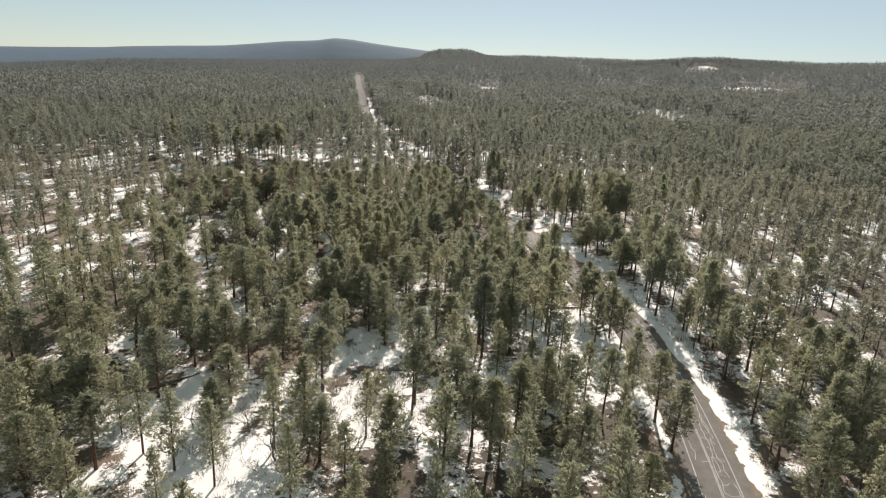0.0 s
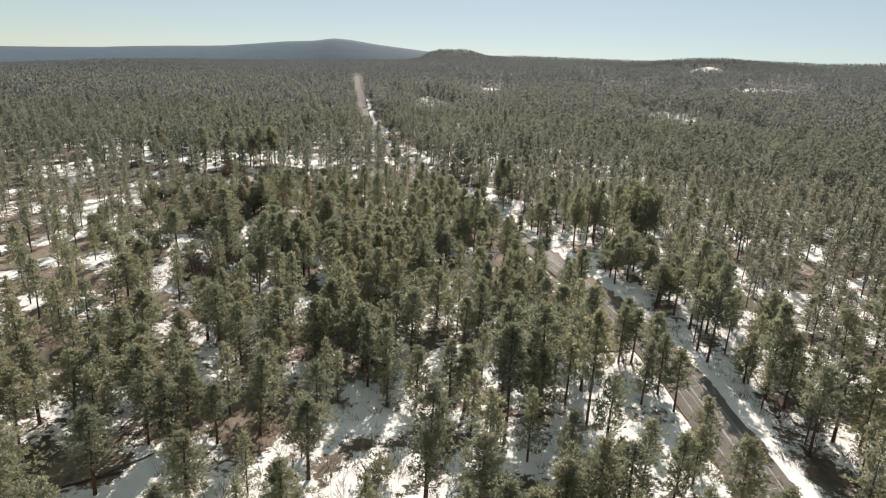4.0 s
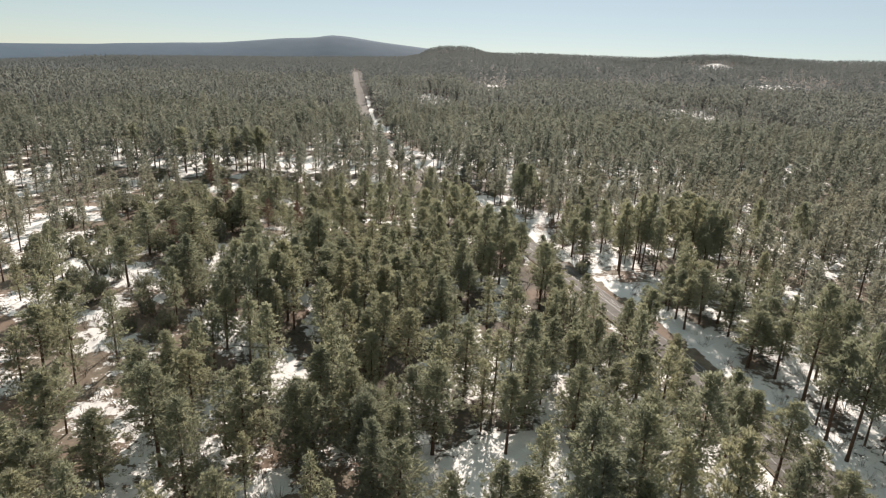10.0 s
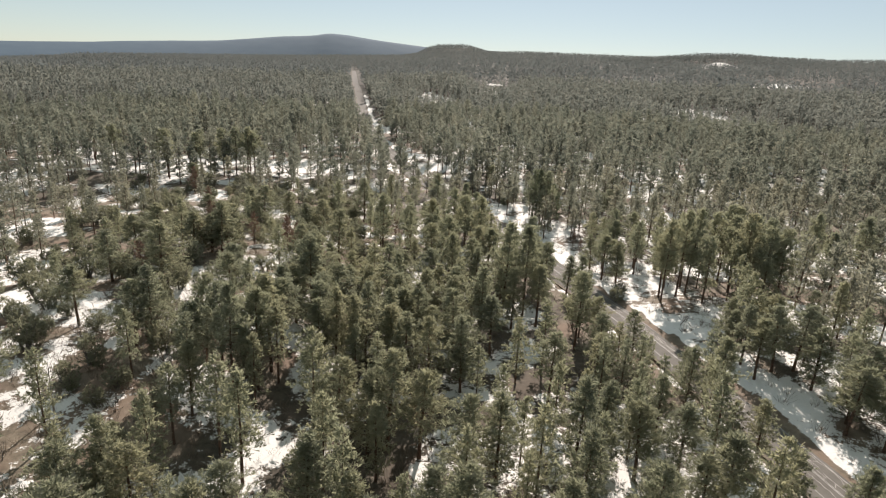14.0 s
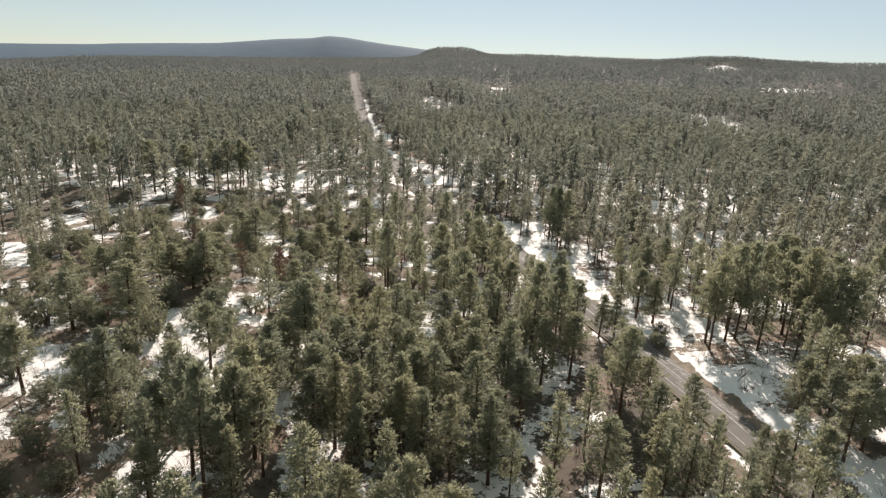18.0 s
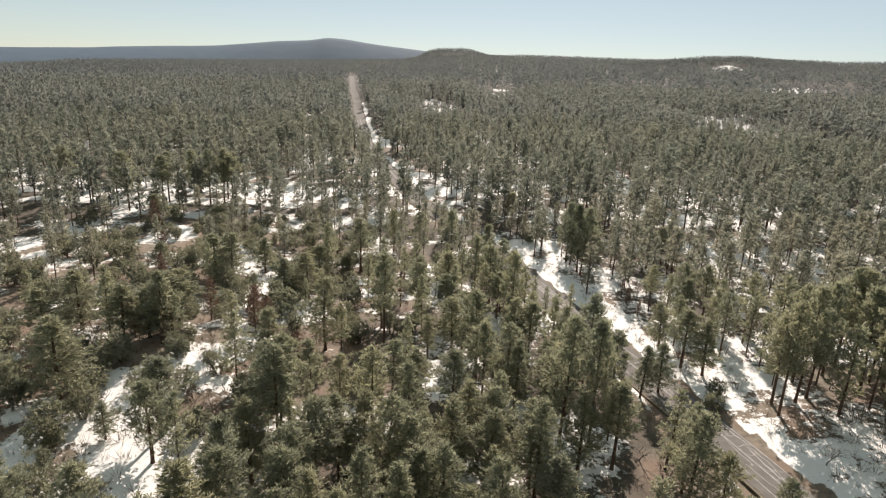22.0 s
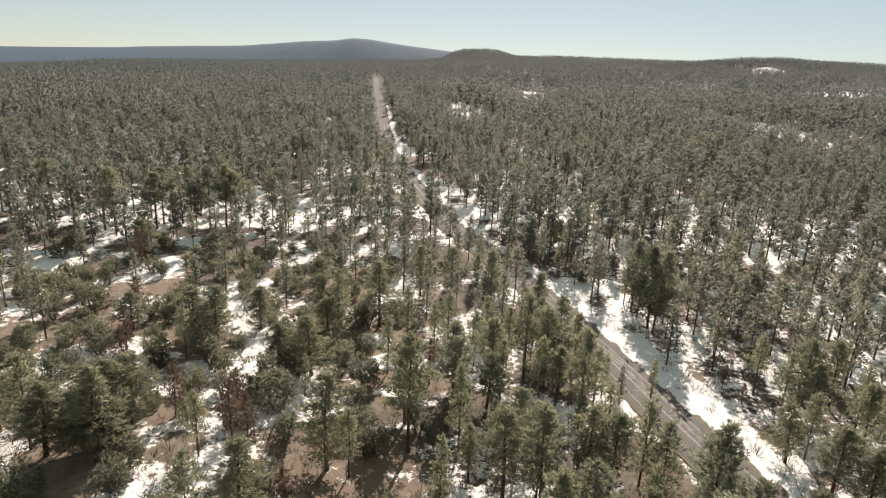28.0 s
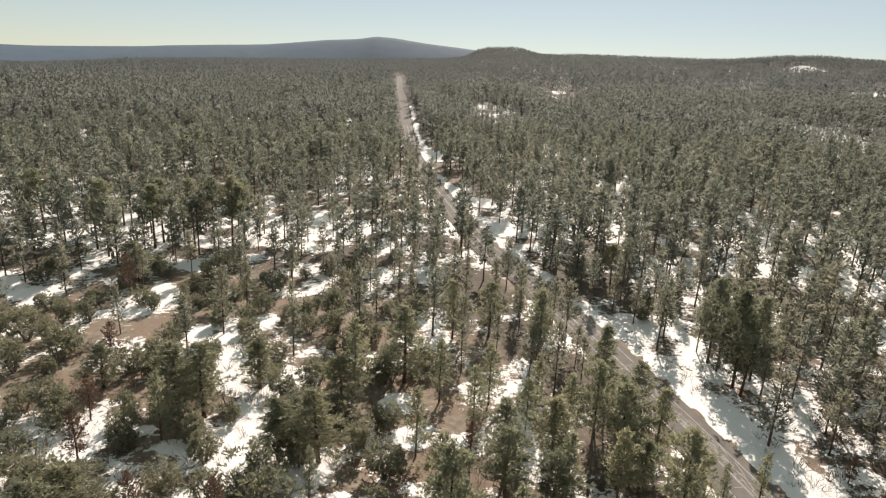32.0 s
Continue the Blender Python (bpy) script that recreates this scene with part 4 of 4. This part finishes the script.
# ---- low brush: leafless oak shoots and dry grass ----
def shoots(seed, n, h, wide):
    r = np.random.default_rng(seed)
    a, d = r.uniform(0, 6.283, n), r.uniform(0, wide, n)
    p = np.stack([np.cos(a) * d, np.sin(a) * d, np.zeros(n)], 1)
    w = np.stack([np.cos(a) * 0.5, np.sin(a) * 0.5, np.ones(n)], 1) + r.normal(0, 0.35, (n, 3))
    ln = (h * r.uniform(0.4, 1.1, n))[:, None]
    side = np.cross(w, r.normal(0, 1, (n, 3)))
    side /= np.linalg.norm(side, axis=1)[:, None]
    v = np.stack([p + side * 0.035, p - side * 0.035, p + w * ln], 1).reshape(-1, 3)
    return v, np.arange(n * 3).reshape(-1, 3), np.zeros(n, int)


brush = scatter(13000, (-70, 60, 130, 300), lambda x, y: in_view(x, y) * (np.abs(off_road(x, y) - 0.5) > 6.5) * np.clip(field(x, y, 18, 61) * 1.5 - 0.35 + 0.45 * ellipse(x, y, -50, 220, 50, 90) + 0.5 * ellipse(x, y, 75, 115, 18, 40) + 0.5 * ellipse(x, y, -14, 84, 26, 26) + 0.5 * ellipse(x, y, 44, 197, 9, 12) + 0.55 * np.exp(-((off_road(x, y) - 10) / 4) ** 2), 0, 1), 1.6, 62)
merged("oak_brush", [shoots(70 + k, 26, 1.5, 0.8) for k in range(4)], brush, [TWIG], rng, (0.4, 1.5), "low leafless grey-brown oak brush in the snow", "shrub")

# ---- the wood at large ----
mid_tpl = [template(pine(200 + k, 15, base=0.16 + 0.06 * k, spread_r=0.175 - 0.006 * k, limbs=34, tufts=7, count=3, length=0.75, width=0.14, fine=False, core=(90, 1.0, 0.26))) for k in range(5)]
mid = scatter(14000, (-260, 50, 330, 345), lambda x, y: wood_at(x, y) * in_view(x, y, 4) * (np.hypot(x, y) < 345) * np.where((np.abs(x - 5) < 62) & (y < 280) & (y > 75) & ((off_road(x, y) < -24) | (off_road(x, y) > -5) | (y < 225)), 0.26, 1), 6.2, 42, taken)
near_tpl = [template(pine(220 + k, 15, base=0.16 + 0.06 * k, spread_r=0.19, limbs=40, tufts=10, count=6, length=0.52, width=0.085, fine=False, core=(220, 0.75, 0.16))) for k in range(5)]
far_off = np.hypot(mid[:, 0], mid[:, 1] - np.clip(mid[:, 1] - 60, 0, 180)) > 105
merged("pine_thicket", near_tpl, mid[~far_off], [BARK, NEEDLES], rng, (0.6, 1.12), "close-grown ponderosa pines with olive-green crowns", "forest")
merged("pine_wood", mid_tpl, mid[far_off], [BARK, FARWOOD_HAZED], rng, (0.6, 1.12), "dense ponderosa pine wood with olive-green crowns", "forest")

mid2_tpl = [template(pine(250 + k, 15, base=0.14 + 0.05 * k, spread_r=0.155 + 0.012 * (k % 3), limbs=30, tufts=6, count=3, length=0.85, width=0.17, fine=False, core=(60, 1.2, 0.34))) for k in range(6)]
taken2 = [(x, y, 4) for x, y in mid[mid[:, 1] > 270]] + [t for t in taken if t[1] > 280]
mid2 = scatter(22000, (-420, 240, 560, 600), lambda x, y: wood_at(x, y) * in_view(x, y, 3) * (np.hypot(x, y) >= 345) * (np.hypot(x, y) < 600), 6.9, 45, taken2)
merged("pine_wood_beyond", mid2_tpl, mid2, [BARK, FARWOOD_HAZED], rng, (0.72, 1.32), "pine wood with olive-green crowns over thin snow", "forest")

far_tpl = [template(pine(300 + k, 14, base=0.12 + 0.04 * k, spread_r=0.17, limbs=14, tufts=3, count=2, length=1.3, width=0.4, fine=False, core=(18, 1.7, 0.6))) for k in range(6)]
far1 = scatter(40000, (-660, 420, 820, 960), lambda x, y: wood_at(x, y) * in_view(x, y, 3) * (np.hypot(x, y) >= 600) * (np.hypot(x, y) < 960), 5.2, 43)
merged("far_pine_wood", far_tpl, far1, [BARK, MIDWOOD_HAZED], rng, (0.8, 1.4), "pine forest covering the rising plain", "forest")

around = scatter(12000, (-300, -100, 360, 330), lambda x, y: wood_at(x, y) * ~in_view(x, y, 5), 6.0, 46)
close = (around[:, 1] > 10) & (around[:, 1] < 125) & (np.abs(around[:, 0]) < 110)
merged("pine_wood_beneath", near_tpl, around[close], [BARK, NEEDLES], rng, (0.6, 1.1), "open ponderosa pine wood on thin old snow", "forest")
merged("pine_wood_around", far_tpl, around[~close], [BARK, NEEDLES], rng, (0.7, 1.2), "open ponderosa pine wood on patchy old snow", "forest")


def tiny(seed):
    """A small far conifer: crown alone, a handful of ragged sprays."""
    v, t = pine(seed, 13, base=0.1, spread_r=0.22, limbs=5, tufts=1, count=1, length=2.6, width=0.7, fine=False, core=(5, 2.4, 0.9), shape="fir")[1]
    return v, t, np.zeros(len(t), int)


r9 = np.random.default_rng(9)
n_far = 44000
fr, fa = 950 + 1950 * r9.uniform(0, 1, n_far) ** 0.8, np.radians(r9.uniform(-37, 50, n_far))
fx, fy = fr * np.sin(fa), fr * np.cos(fa)
fx = np.concatenate([fx, 285 + 190 * r9.uniform(-1, 1, 5000), 880 + 260 * r9.uniform(-1, 1, 3000)])      # close-grown on the knoll and the long hill
fy = np.concatenate([fy, 2640 + 330 * r9.uniform(-1, 1, 5000), 1660 + 160 * r9.uniform(-1, 1, 3000)])
okf = (r9.uniform(0, 1, len(fx)) < (0.55 + 0.8 * field(fx, fy, 90, 51)) * (1 - 0.95 * clear_at(fx, fy) * smooth(0.32, 0.5, field(fx, fy, 30, 92)))) & ~((np.abs(off_road(fx, fy)) < 9) & (fy < 1415))
merged("distant_forest", [tiny(400 + k) for k in range(6)], np.stack([fx[okf], fy[okf]], 1), [DIMWOOD_HAZED], rng, (0.85, 1.4), "distant pine forest reaching to the skyline", "forest")

# ---- sealed cracks in the asphalt ----
r5 = np.random.default_rng(5)


def crack(points, width):
    """A thin raised bead of filler along points given as (metres along, metres right of the middle)."""
    v, q = [], []
    for i, (y, o) in enumerate(points):
        a, b = points[max(i - 1, 0)], points[min(i + 1, len(points) - 1)]
        dy, do = b[0] - a[0], b[1] - a[1]
        ln = math.hypot(dy, do)
        ny, no = -do / ln, dy / ln
        for sgn in (-1, 1):
            yy, oo = y + sgn * ny * width / 2, o + sgn * no * width / 2
            lean = float(road_x(yy + 3) - road_x(yy - 3)) / 6
            c = 1 / math.sqrt(1 + lean * lean)
            cx = float(road_x(yy))
            v.append((cx + c * oo, yy - lean * c * oo, float(land(cx, yy)) + 0.058))
        if i:
            q.append((2 * i - 2, 2 * i - 1, 2 * i + 1, 2 * i))
    return mesh_of("crack_seal", v, q, [SEAL])


y0 = 55.0
while y0 < 330:
    lane = 1 if r5.uniform() < 0.8 else -1
    pts, o, y = [], 0.3 * lane, y0
    end = r5.uniform(1.2, 2.8)
    while abs(o) < end:
        pts.append((y, o))
        o += lane * r5.uniform(0.25, 0.5)
        y += r5.normal(0, 0.28)
    if len(pts) > 2:
        part("crack_seal", crack(pts, 0.075), road, "pale crack filler")
    if r5.uniform() < 0.8:
        o, y, pts = lane * r5.uniform(0.5, 2.6), y0, []
        for _ in range(int(r5.integers(6, 14))):
            pts.append((y, o))
            y += r5.uniform(0.5, 1.1)
            o = lane * min(2.7, max(0.4, abs(o + r5.normal(0, 0.16))))
        part("crack_seal", crack(pts, 0.07), road, "pale crack filler")
    y0 += r5.uniform(1.0, 3.0)
